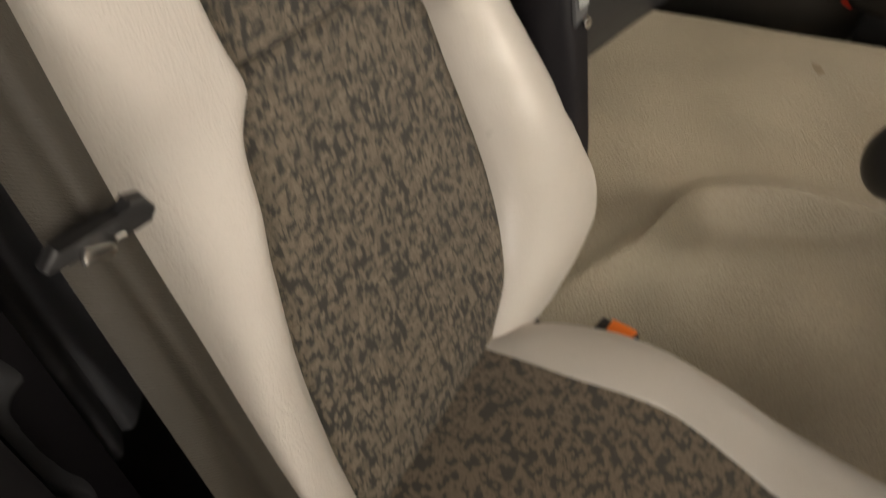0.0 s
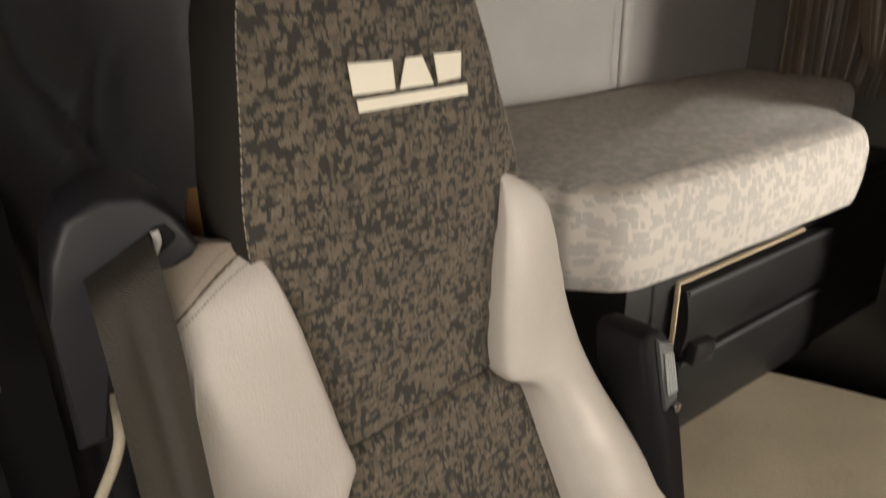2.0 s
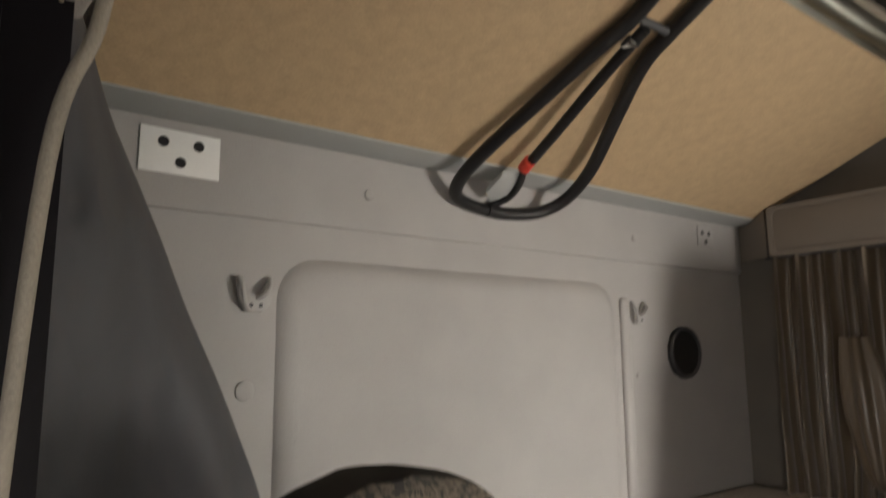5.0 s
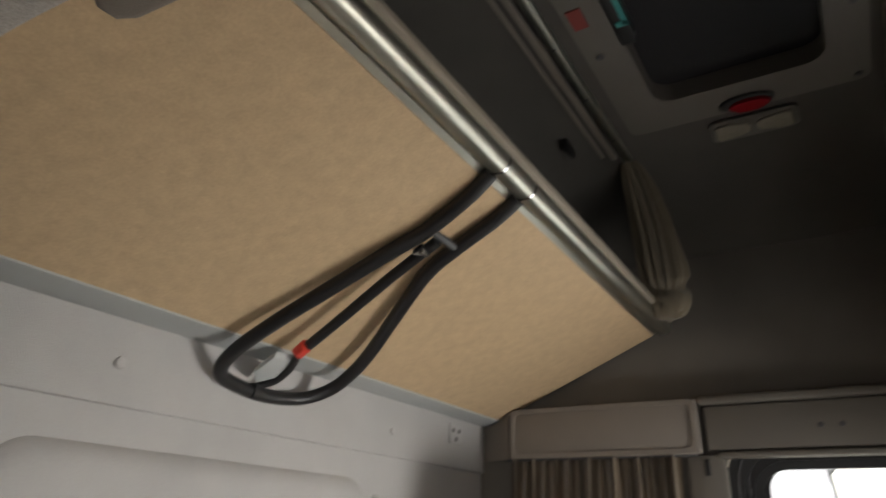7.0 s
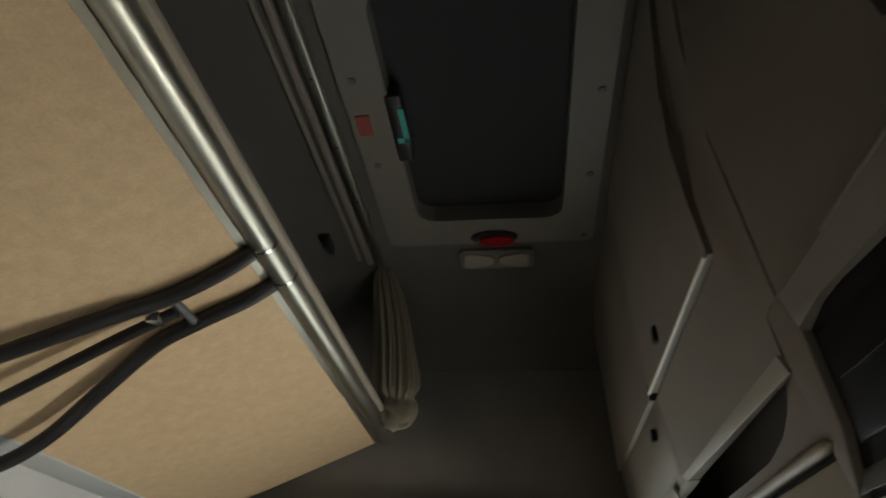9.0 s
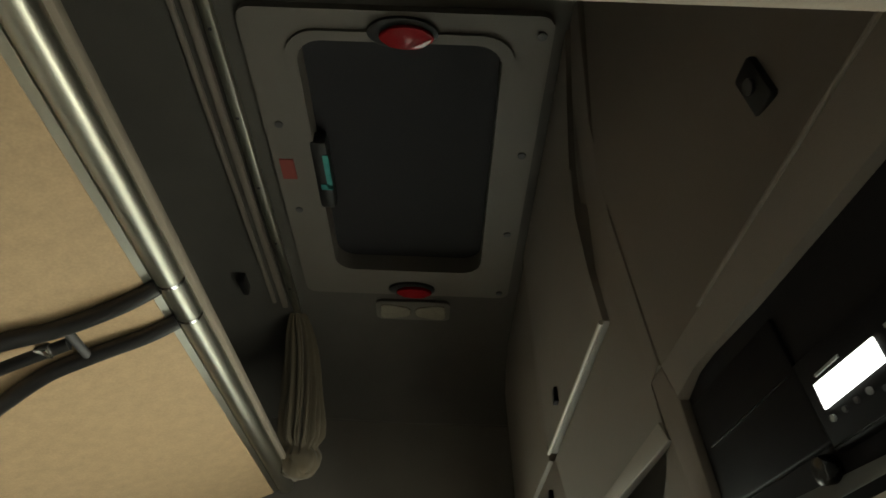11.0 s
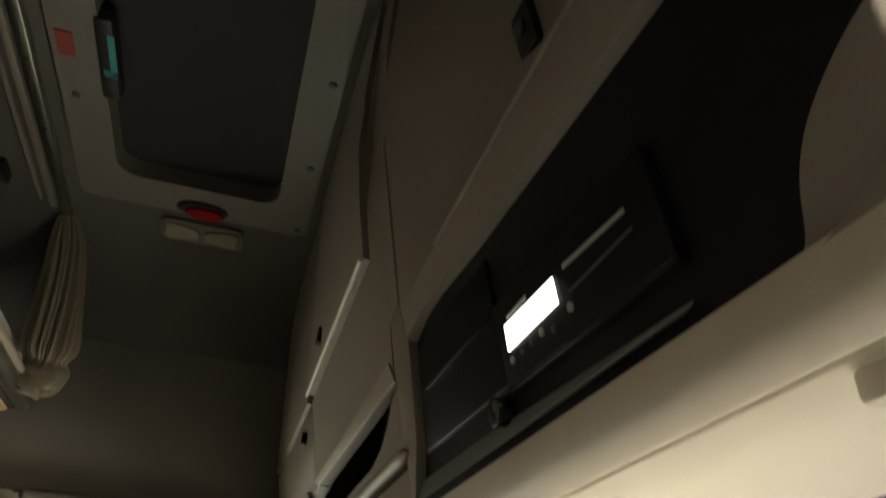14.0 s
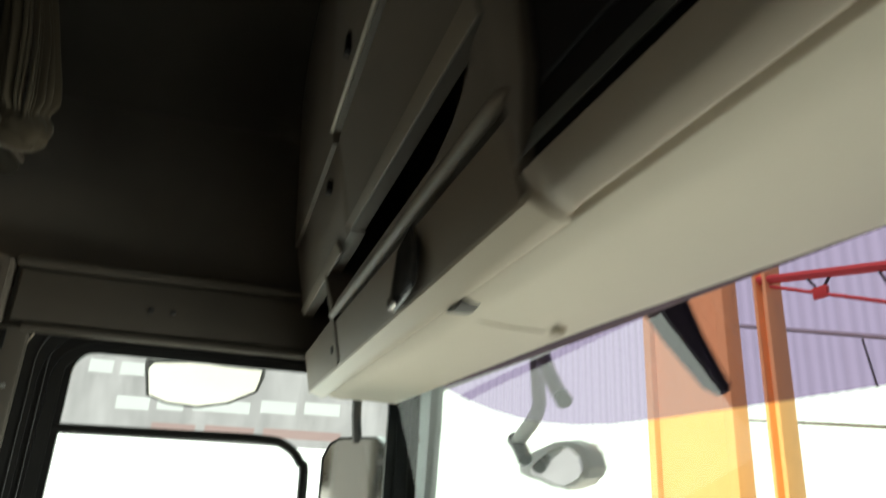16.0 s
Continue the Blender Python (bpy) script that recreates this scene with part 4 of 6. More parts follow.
levels = [0.56 + 0.40 * i / 50 for i in range(50)] + [0.96 + 0.14 * i / 70 for i in range(70)] + [1.10 + 0.30 * i / 40 for i in range(41)] + [1.408, 1.415, 1.421, 1.426, 1.429, 1.431]
bm = bmesh.new()
rows = [[bm.verts.new(back_front(i / 20, z)) for i in range(21)] for z in levels]
for a, b in zip(rows, rows[1:]):
    for i in range(20):
        bm.faces.new((a[i], a[i + 1], b[i + 1], b[i]))
backrest = part("backrest", bm, M_SEAT, seat, "tall backrest with a built-in headrest in dark cloth")

bm = bmesh.new()
rows = []
for z in levels:
    l, r = back_front(0, z), back_front(1, z)
    low_k = 0.0 if z > 1.2 else min(1.0, (1.2 - z) / 0.1)
    e = 0.9 * (1 - low_k) + 0.05
    deep = max(0.4, 1 - max(0.0, (z - 1.36) / 0.085) ** 2) ** 0.5
    e *= deep
    up = 0.004 * max(0.0, (z - 1.36) / 0.071) ** 2
    ring = [r, r + Vector((0.008 * e, 0.010, up * 0.6)), r + Vector((0.012 * e, 0.030, up)), r + Vector((0.012 * e, 0.070 * deep, up)), r + Vector((-0.01, 0.115 * deep, up * 0.3)),
            (l + r) / 2 + Vector((0, 0.125 * deep, up * 0.3)), l + Vector((0.01, 0.125 * deep, up * 0.3)), l + Vector((-0.006 * e, 0.080 * deep, up)), l + Vector((-0.008 * e, 0.035, up)), l + Vector((-0.006 * e, 0.010, up * 0.6)), l]
    rows.append([bm.verts.new(p) for p in ring])
for a, b in zip(rows, rows[1:]):
    for i in range(len(a) - 1):
        bm.faces.new((a[i], a[i + 1], b[i + 1], b[i]))
bm.faces.new(rows[-1])
part("side_band", bm, M_SEATSIDE, seat, "plain dark cloth band round the edge")
for side in (0, 1):
    bm = bmesh.new()
    pts = [back_front(side, 1.21 + 0.205 * i / 30) + Vector((0, -0.0012, 0)) for i in range(31)]
    for a, b in zip(pts[:-1], pts[1:]):
        tube(bm, [a, a.lerp(b, 0.6)], 0.0005, 5)
    part("seam", bm, M_PIPING, seat, "stitched seam")

# dark tube laid on the seam for the shade in its groove
bm = bmesh.new()
tube(bm, [back_front(0.02 + 0.96 * k / 30, 0.993 - 0.01 * (0.02 + 0.96 * k / 30 - 0.5)) + Vector((0, -0.0016, 0)) for k in range(31)], 0.0016, 6)
part("waist_seam", bm, M_SEATSIDE, seat, "sewn seam across the back, drawn dark for the shade in it")

LEFT = dict(inner=curve([(0.52, 0.195), (0.652, 0.200), (0.75, 0.212), (0.868, 0.232), (0.93, 0.243), (0.965, 0.250), (0.985, 0.262), (0.996, 0.2705), (1.004, 0.2695), (1.03, 0.262), (1.07, 0.252), (1.14, 0.234), (1.185, 0.221), (1.203, 0.214), (1.213, 0.206), (1.220, 0.192), (1.223, 0.176)]),
            outer=curve([(0.52, 0.100), (0.65, 0.105), (0.80, 0.108), (0.97, 0.110), (1.08, 0.108), (1.14, 0.116), (1.18, 0.126), (1.205, 0.134), (1.223, 0.148)]),
            bulge=curve([(0.52, 0.02), (0.62, 0.030), (0.75, 0.040), (0.90, 0.040), (1.0, 0.030), (1.1, 0.026), (1.17, 0.024), (1.195, 0.020), (1.210, 0.010), (1.219, -0.006), (1.223, -0.022)]), top=1.223, low=0.56)
RIGHT = dict(inner=curve([(0.52, 0.44), (0.588, 0.452), (0.646, 0.522), (0.719, 0.552), (0.82, 0.548), (0.93, 0.530), (0.960, 0.516), (0.975, 0.498), (0.983, 0.480), (0.990, 0.474), (1.000, 0.4735), (1.05, 0.476), (1.12, 0.483), (1.17, 0.490), (1.200, 0.494), (1.208, 0.496)]),
             outer=curve([(0.56, 0.58), (0.585, 0.720), (0.62, 0.762), (0.68, 0.762), (0.80, 0.717), (0.93, 0.654), (1.05, 0.610), (1.11, 0.594), (1.145, 0.582), (1.168, 0.568), (1.185, 0.548), (1.200, 0.520), (1.208, 0.502)]),
             bulge=curve([(0.56, 0.012), (0.62, 0.034), (0.72, 0.055), (0.85, 0.056), (0.95, 0.044), (1.05, 0.036), (1.14, 0.026), (1.190, 0.012), (1.208, 0.0)]), top=1.208, low=0.575)
ARC = smooth_path([(0, -0.08, 0), (0.05, 0.35, 0), (0.20, 0.80, 0), (0.42, 1.0, 0), (0.66, 0.92, 0), (0.85, 0.62, 0), (0.96, 0.15, 0), (1.0, -0.5, 0), (0.97, -1.3, 0), (0.85, -2.0, 0)], 4)
# the upper part of a bolster is a flat pad with a crisp inner edge
PAD = smooth_path([(0.015, -0.30, 0), (0.0, 0.45, 0), (0.035, 0.86, 0), (0.20, 1.0, 0), (0.52, 0.90, 0), (0.80, 0.66, 0), (0.95, 0.20, 0), (1.0, -0.5, 0), (0.97, -1.3, 0), (0.85, -2.0, 0)], 4)


def section(spec, z):
    low, high = (0.90, 1.0) if spec is RIGHT else (0.75, 0.95)
    k = min(1.0, max(0.0, (z - low) / (high - low)))
    k = k * k * (3 - 2 * k)
    return [a.lerp(b, k) for a, b in zip(ARC, PAD)]


LEAN = curve([(1.10, 0.0), (1.15, 0.004), (1.18, 0.012), (1.20, 0.022), (1.215, 0.034), (1.223, 0.045)])


def lean(spec, k, z):
    return LEAN(z) * (0.35 + 0.65 * (1 - (1 - min(1.0, 1.25 * max(0.0, k))) ** 2)) if spec is LEFT else 0.0


def bolster(spec, name, label):
    bm = bmesh.new()
    n = 90
    rows = []
    for k in range(n + 1):
        z = spec["low"] + (spec["top"] - spec["low"]) * (1 - (1 - k / n) ** 1.4)
        xi, xo, b = spec["inner"](z), spec["outer"](z), spec["bulge"](z)
        row = []
        for a in section(spec, z):
            x = xi + (xo - xi) * a.x
            back = min(a.y, 0) * 0.045
            y = seat_y(xi + (xo - xi) * min(a.x, 1) * 0.6, z) - max(a.y, 0) * b - back + lean(spec, a.x, z)
            wr = 0.0018 * noise.noise((x * 14 + z * 10, z * 26, 4.0)) + 0.0010 * noise.noise((x * 50, z * 60, 7.0))
            if spec is LEFT:
                # soft drag lines running down towards the waist
                wr += 0.0022 * math.sin(95 * (x + 0.42 * z)) * math.exp(-((z - 1.05) / 0.10) ** 2) * min(1.0, max(0.0, a.x) * 1.6)
            row.append(bm.verts.new((x, y + wr, z)))
        rows.append(row)
    for a, b in zip(rows, rows[1:]):
        for i in range(len(a) - 1):
            bm.faces.new((a[i], a[i + 1], b[i + 1], b[i]))
    bm.faces.new(rows[0]), bm.faces.new(rows[-1])
    return part(name, bm, M_LEATHER, seat, label)


lb = bolster(LEFT, "side_bolster", "creased cream leatherette side bolster with its top painted browner for shade")
lb.data.materials[0] = M_LEATHERCAP


def bolster_y(spec, x, z):
    xi, xo = spec["inner"](z), spec["outer"](z)
    k = (x - xi) / (xo - xi)
    near = min(section(spec, z)[2:30], key=lambda a: abs(a.x - k))
    return seat_y(xi + (xo - xi) * min(near.x, 1) * 0.6, z) - max(near.y, 0) * spec["bulge"](z) + lean(spec, near.x, z)


bolster(RIGHT, "side_bolster", "glossy cream leatherette side bolster")
for off in (-0.0060, 0.0065):
    bm = bmesh.new()
    for i in range(26):
        ends = []
        for u in (i / 26, (i + 0.6) / 26):
            x, z = 0.140 + 0.066 * u, 1.1785 + 0.0355 * u + off + 0.003 * math.sin(math.pi * u)
            ends.append(Vector((x, bolster_y(LEFT, x, z) - 0.0012, z)))
        tube(bm, ends, 0.0008, 5)
    part("stitching", bm, M_PIPING, seat, "row of tan stitches", smooth=False)

bm = bmesh.new()
seam_line = [(0.140 + 0.066 * k / 20, 1.1785 + 0.0355 * k / 20 + 0.003 * math.sin(math.pi * k / 20)) for k in range(21)]
tube(bm, [Vector((x, bolster_y(LEFT, x, z) - 0.0002, z)) for x, z in seam_line], 0.0008, 6)
part("cap_seam", bm, M_SEATSIDE, seat, "dark seam under the cap")

bm = bmesh.new()


tube(bm, [Vector((x, bolster_y(LEFT, x, z) - 0.0006, z)) for x, z in [(0.1415 - 0.0035 * math.sin(math.pi * k / 24) + 0.004 * k / 24, 1.03 + 0.115 * k / 24) for k in range(25)]], 0.0011, 6)
part("piping", bm, M_LEATHER, seat, "cream piping along the bolster")
bm = bmesh.new()
CUSHION_IN = curve([(0, 0.436), (0.056, 0.440), (0.25, 0.461), (0.48, 0.493), (0.63, 0.492), (1.0, 0.478)])
CUSHION_OUT = curve([(0, 0.448), (0.056, 0.475), (0.11, 0.509), (0.21, 0.544), (0.34, 0.569), (0.54, 0.586), (0.88, 0.592), (1.0, 0.592)])


def cushion_top(u, v):
    y = 0.378 - 0.50 * v
    x0, x1 = 0.17, CUSHION_IN(v)
    x = x0 + (x1 - x0) * u
    return (x, y + 0.20 * (x - 0.34), 0.598 + 0.022 * math.sin(math.pi * min(1, v * 1.4)) - 0.012 * (2 * u - 1) ** 2 * 0.4 + 0.015 * v + 0.002 * noise.noise((x * 12, y * 12, 0)))


slab(bm, cushion_top, lambda p, u, v: Vector((p.x, p.y, 0.47)), 26, 40)
part("cushion", bm, M_CUSHION, seat, "seat cushion in brown patterned cloth")
bm = bmesh.new()
rows = []
CARC = smooth_path([(0, 0.0, 0), (0.06, 0.45, 0), (0.25, 0.9, 0), (0.5, 1.0, 0), (0.75, 0.75, 0), (0.93, 0.2, 0), (1.0, -0.8, 0), (0.98, -2.2, 0), (0.9, -3.5, 0)], 4)
for k in range(41):
    v = k / 40
    e = Vector(cushion_top(1.0, v))
    w, h = CUSHION_OUT(v) - e.x + 0.002, 0.012 * min(1, 0.25 + v * 2.4)
    rows.append([bm.verts.new((e.x - 0.002 + w * a.x, e.y + 0.10 * w * a.x + 0.02 * a.x, e.z - 0.004 + h * a.y - 0.016 * a.x ** 2 + 0.0016 * noise.noise((a.x * 9, e.y * 40, 3.0)))) for a in CARC])
for a, b in zip(rows, rows[1:]):
    for i in range(len(a) - 1):
        bm.faces.new((a[i], a[i + 1], b[i + 1], b[i]))
part("cushion_bolster", bm, M_LEATHER, seat, "cream leatherette edge of the cushion")
bm = bmesh.new()
box(bm, (0.14, -0.05, 0.10), (0.55, 0.40, 0.47), 0.02)
part("pedestal", bm, M_BLACK, seat)
bm = bmesh.new()
tube(bm, [(0.09, 0.30, 0.52), (0.02, 0.26, 0.47)], 0.007, 8)
part("lever", bm, M_DARKGREY, seat, "grey adjusting lever")
bm = bmesh.new()
tube(bm, [(0.10, 0.24, 0.46), (0.03, 0.20, 0.43)], 0.010, 8)
part("lever", bm, M_DARKGREY, seat, "grey adjusting lever")

# pale printed mark on the headrest, as plain blocks
for ring in ([(0.304, 1.337), (0.349, 1.3355), (0.3495, 1.3125), (0.306, 1.3135)], [(0.364, 1.3360), (0.385, 1.3355), (0.396, 1.3115), (0.355, 1.3125)], [(0.4000, 1.3355), (0.4375, 1.3345), (0.4340, 1.3125), (0.4020, 1.3120)], [(0.309, 1.3090), (0.4425, 1.3060), (0.4425, 1.2965), (0.310, 1.2995)]):
    bm = bmesh.new()

    def on(x, z):
        u = (x - cloth_l(z)) / (cloth_r(z) - cloth_l(z))
        return back_front(u, z) + Vector((0, -0.0028, 0))

    prism(bm, [on(a, b) for a, b in ring], (0, -0.0010, 0))
    part("printed_block", bm, M_LOGO, backrest, "pale cream printed block", smooth=False)

# folded-up armrest
arm = []


def arm_y(z):
    return 0.512 - 0.22 * (0.95 - z)


bm = bmesh.new()
ring = [(0.694, 0.945), (0.700, 0.962), (0.712, 0.968), (0.738, 0.964), (0.752, 0.948), (0.754, 0.86), (0.752, 0.70), (0.748, 0.56), (0.700, 0.56), (0.696, 0.70), (0.694, 0.86)]
prism(bm, [(x, arm_y(z), z) for x, z in ring], (-0.012, 0.075, 0.004), 0.010, 3)
ar = part("armrest", bm, M_BAY, seat, "black plastic armrest folded upright")
bm = bmesh.new()
prism(bm, [(x, arm_y(z) - 0.006, z) for x, z in [(0.718, 0.960), (0.748, 0.946), (0.749, 0.872), (0.722, 0.862)]], (0, 0.012, 0), 0.004)
part("end_cap", bm, M_DARKGREY, ar, "grey end cap")
for i in range(4):
    bm = bmesh.new()
    x = 0.727 + 0.0055 * i
    tube(bm, [(x, arm_y(0.942) - 0.008, 0.942 - i * 0.002), (x, arm_y(0.885) - 0.008, 0.885)], 0.0016, 6)
    part("rib", bm, M_GREYMETAL, ar)
bm = bmesh.new()
disc(bm, (0.742, arm_y(0.862) - 0.004, 0.862), (0, -1, 0), 0.007, 0.006, 14, 0.001)
part("pin", bm, M_STEEL, ar, "bright steel pin")

bk = thing("belt_buckle", "black seat belt buckle with an orange release button", "belt buckle")
bm = bmesh.new()
prism(bm, [(0.566, 0.308, 0.49), (0.594, 0.308, 0.49), (0.600, 0.256, 0.49), (0.570, 0.256, 0.49)], (0, 0, 0.086), 0.006)
part("housing", bm, M_BLACK, bk)
bm = bmesh.new()
prism(bm, [(0.570, 0.291, 0.574), (0.592, 0.293, 0.574), (0.596, 0.259, 0.574), (0.573, 0.262, 0.574)], (0, 0, 0.009), 0.002)
part("release_button", bm, M_ORANGE, bk, "orange release button")
bm = bmesh.new()
tube(bm, [(0.595, 0.29, 0.50), (0.59, 0.33, 0.30), (0.57, 0.35, 0.20)], 0.014, 8, flat=0.4)
part("stalk", bm, M_BLACK, bk)

# seat belt with its guide at the shoulder
belt = thing("seat_belt", "dark webbing seat belt hanging over the seat's bolster", "seat belt")
bl = smooth_path([(0.0980, 0.540, 1.216), (0.0968, 0.526, 1.2165), (0.0945, 0.503, 1.205), (0.0930, 0.477, 1.165), (0.092, 0.460, 1.13), (0.090, 0.418, 1.03), (0.089, 0.382, 0.92), (0.088, 0.350, 0.826), (0.088, 0.316, 0.70), (0.088, 0.285, 0.50)], 8)
br = smooth_path([(0.1420, 0.540, 1.238), (0.1410, 0.526, 1.236), (0.1388, 0.500, 1.222), (0.1378, 0.474, 1.172), (0.137, 0.468, 1.13), (0.132, 0.425, 1.02), (0.136, 0.388, 0.90), (0.142, 0.362, 0.78), (0.148, 0.328, 0.65), (0.150, 0.290, 0.45)], 8)


def belt_point(u, v):
    k = v * (len(bl) - 1)
    i = min(int(k), len(bl) - 2)
    a, b = bl[i].lerp(bl[i + 1], k - i), br[i].lerp(br[i + 1], k - i)
    p = a.lerp(b, u)
    p.y -= 0.004 * math.sin(math.pi * u) * (1 - v) + 0.0035 * math.sin(5 * u + 9 * v) * (0.3 + v) - 0.003 * math.sin(u * 3 + 14 * v)
    p.y += 0.0045 * math.exp(-((u - 0.50 - 0.35 * (v - 0.35)) / 0.13) ** 2) * min(1.0, max(0.0, (v - 0.20) / 0.12))
    return p


bm = bmesh.new()
slab(bm, belt_point, lambda p, u, v: p + Vector((0.0004, 0.0016, 0)), 28, 90)
part("webbing", bm, M_BELT, belt)
bm = bmesh.new()
TONGUE = [(0.080, 1.029), (0.090, 1.038), (0.124, 1.034), (0.130, 1.042), (0.139, 1.039), (0.143, 1.029), (0.138, 1.022), (0.129, 1.023), (0.102, 1.028), (0.090, 1.028), (0.082, 1.025)]
prism(bm, [(x, 0.400, z) for x, z in TONGUE], (0, 0.010, 0), 0.0025, 3)
tg = part("tongue", bm, M_BLACK, belt, "black plastic belt tongue")
for ring in ([(0.098, 1.029), (0.101, 1.033), (0.113, 1.028), (0.115, 1.023), (0.112, 1.020), (0.097, 1.023)], [(0.116, 1.031), (0.122, 1.030), (0.122, 1.027), (0.116, 1.028)]):
    bm = bmesh.new()
    prism(bm, [(x, 0.395, z) for x, z in ring], (0, 0.006, 0), 0.0008)
    part("plate", bm, M_STEEL, tg, "bright steel plate of the tongue")

gd = thing("belt_guide", "black plastic shoulder guide for the seat belt", "belt guide")
bm = bmesh.new()
GUIDE = [(0.070, 1.09), (0.072, 1.19), (0.079, 1.232), (0.092, 1.256), (0.117, 1.267), (0.141, 1.264), (0.159, 1.247), (0.174, 1.220), (0.168, 1.213), (0.146, 1.206), (0.116, 1.196), (0.100, 1.172), (0.092, 1.09)]
prism(bm, [(x, 0.529, z) for x, z in GUIDE], (0.003, 0.050, 0.012), 0.005, 3)
shell = part("shell", bm, M_GUIDE, gd)
bm = bmesh.new()
prism(bm, [(x, 0.5285, z) for x, z in [(0.0955, 1.2145), (0.120, 1.2270), (0.146, 1.2425), (0.153, 1.2430), (0.159, 1.2345), (0.158, 1.2300), (0.142, 1.2190), (0.120, 1.2120), (0.100, 1.2080)]], (0, 0.004, 0))
part("slot", bm, M_BAY, shell, "dark slot for the webbing", smooth=False)
bm = bmesh.new()
tube(bm, smooth_path([(0.1405, 0.5275, 1.2215), (0.1455, 0.5265, 1.2320), (0.1450, 0.5275, 1.2400)], 4), 0.0030, 8)
part("roller", bm, M_WALL, shell, "pale roller in the slot")
st = thing("tan_strap", "short tan leather strap behind the driver's seat", "strap")
bm = bmesh.new()
slab(bm, lambda u, v: (0.182 + 0.014 * u + 0.010 * v, 0.60 + 0.004 * math.sin(3 * v), 1.185 + 0.058 * v), lambda p, u, v: p + Vector((0, 0.003, 0)), 3, 8)
part("strap", bm, M_STRAP, st)

# ---- overhead console over the windscreen ----


def face_y(z):
    return -0.226 + 0.206 * (min(z, 2.34) - 1.773)


def on_face(x, z, w=0.0):
    return Vector((x, face_y(z) + w, z))


def plate(bm, ring, thick=0.026, w=0.0, bevel=0.004):
    push = Vector((0, -thick, 0.0))
    prism(bm, [on_face(x, z, w) for x, z in ring], push, bevel, 2)


con = thing("overhead_console", "cream plastic overhead console with cupboards and a black instrument bay", "console")
bm = bmesh.new()
bay_edge = curve([(1.757, 0.200), (1.764, 0.172), (1.777, 0.146), (1.803, 0.122), (1.828, 0.112), (1.860, 0.107), (1.900, 0.102), (1.9525, 0.099)])
BAY_ROWS = [1.757 + 0.1955 * (1 - (1 - k / 30) ** 1.6) for k in range(31)]
slab(bm, lambda u, v: on_face(0.06 + (bay_edge(BAY_ROWS[round(v * 30)]) - 0.06) * u, BAY_ROWS[round(v * 30)], 0.0), lambda p, u, v: p + Vector((0, -0.03, 0)), 4, 30)
part("end_frame", bm, M_TRIM, con)
bm = bmesh.new()
plate(bm, [(0.06, 1.953), (0.22, 1.953), (0.537, 1.966), (0.690, 1.978), (0.764, 1.964), (0.778, 2.019), (0.06, 2.019)], 0.05)
part("upper_band", bm, M_TRIM, con)
bm = bmesh.new()
plate(bm, [(0.816, 1.780), (0.779, 1.850), (0.761, 1.962), (0.779, 2.019), (0.830, 2.019), (0.832, 1.955), (0.826, 1.850), (0.826, 1.780)], 0.05)
part("divider", bm, M_TRIM, con)
bm = bmesh.new()
ROLL = smooth_path([(0, face_y(1.762), 1.762), (0, -0.2287, 1.757), (0, -0.2300, 1.751), (0, -0.2318, 1.7455), (0, -0.2350, 1.7395), (0, -0.2410, 1.7342), (0, -0.2490, 1.7302), (0, -0.2565, 1.7280), (0, -0.2602, 1.7305), (0, -0.2610, 1.7380), (0, -0.2610, 1.7480), (0, -0.2610, 1.760)], 4)


def roll_point(u, v):
    x = 0.06 + 0.765 * u
    k = min(1.0, max(0.0, (x - 0.775) / 0.035))
    q = ROLL[round(v * (len(ROLL) - 1))]
    low = min(1.0, max(0.0, (1.764 - q.z) / 0.026))
    return (x, q.y - 0.012 * low * (0.5 - 0.5 * math.cos(math.pi * k)), q.z + 0.011 * u * (1 - low) + 0.009 * low * (0.5 - 0.5 * math.cos(math.pi * k)))


slab(bm, roll_point, lambda p, u, v: p + Vector((0, -0.004, 0.010 * v)), 110, len(ROLL) - 1)
part("roll_edge", bm, M_ROLL, con, "rounded grey-beige lower edge of the bay")

# the black instrument bay
bm = bmesh.new()
plate(bm, [(0.10, 1.754), (0.83, 1.768), (0.79, 1.975), (0.10, 1.975)], 0.012, -0.013, 0.0)
bay = part("bay", bm, M_BAY, con, "black plastic instrument bay")
bm = bmesh.new()
prism(bm, [on_face(0.27, 1.7748, -0.001), on_face(0.810, 1.781, -0.001), on_face(0.804, 1.806, -0.012), on_face(0.62, 1.800, -0.012), on_face(0.29, 1.780, -0.012)], (0, 0, 0.003), 0.001)
part("bay_ledge", bm, M_LEDGE, bay, "grey sloping ledge")
# covers only the lit part of the end; tapers out where shade begins
bm = bmesh.new()
sheet(bm, lambda u, v: on_face(bay_edge(1.768 + 0.082 * v) + 0.001 + (0.046 + 0.022 * math.sin(math.pi * v)) * math.sqrt(max(0.0, 1 - v ** 4)) * u, 1.768 + 0.082 * v, -0.001 - 0.0115 * math.sin(u * math.pi / 2)), 16, 28)
part("bay_end", bm, M_TRIM, bay, "lit part of the bay's curved end")
bm = bmesh.new()
plate(bm, [(0.522, 1.822), (0.772, 1.830), (0.752, 1.952), (0.522, 1.946)], 0.010, -0.008, 0.003)
lid = part("lid", bm, M_BAY, bay, "glossy black compartment lid")
bm = bmesh.new()
tube(bm, [on_face(0.530 + 0.21 * i / 8, 1.890 + 0.006 * i / 8, -0.0080) for i in range(9)], lambda u: 0.0014 + 0.0006 * math.sin(31 * u) * math.sin(7 * u), 6)
part("lid_groove", bm, M_GLOSS, lid)

tac = thing("tachograph", "black digital tachograph with a lit white display in the console", "tachograph")
bm = bmesh.new()
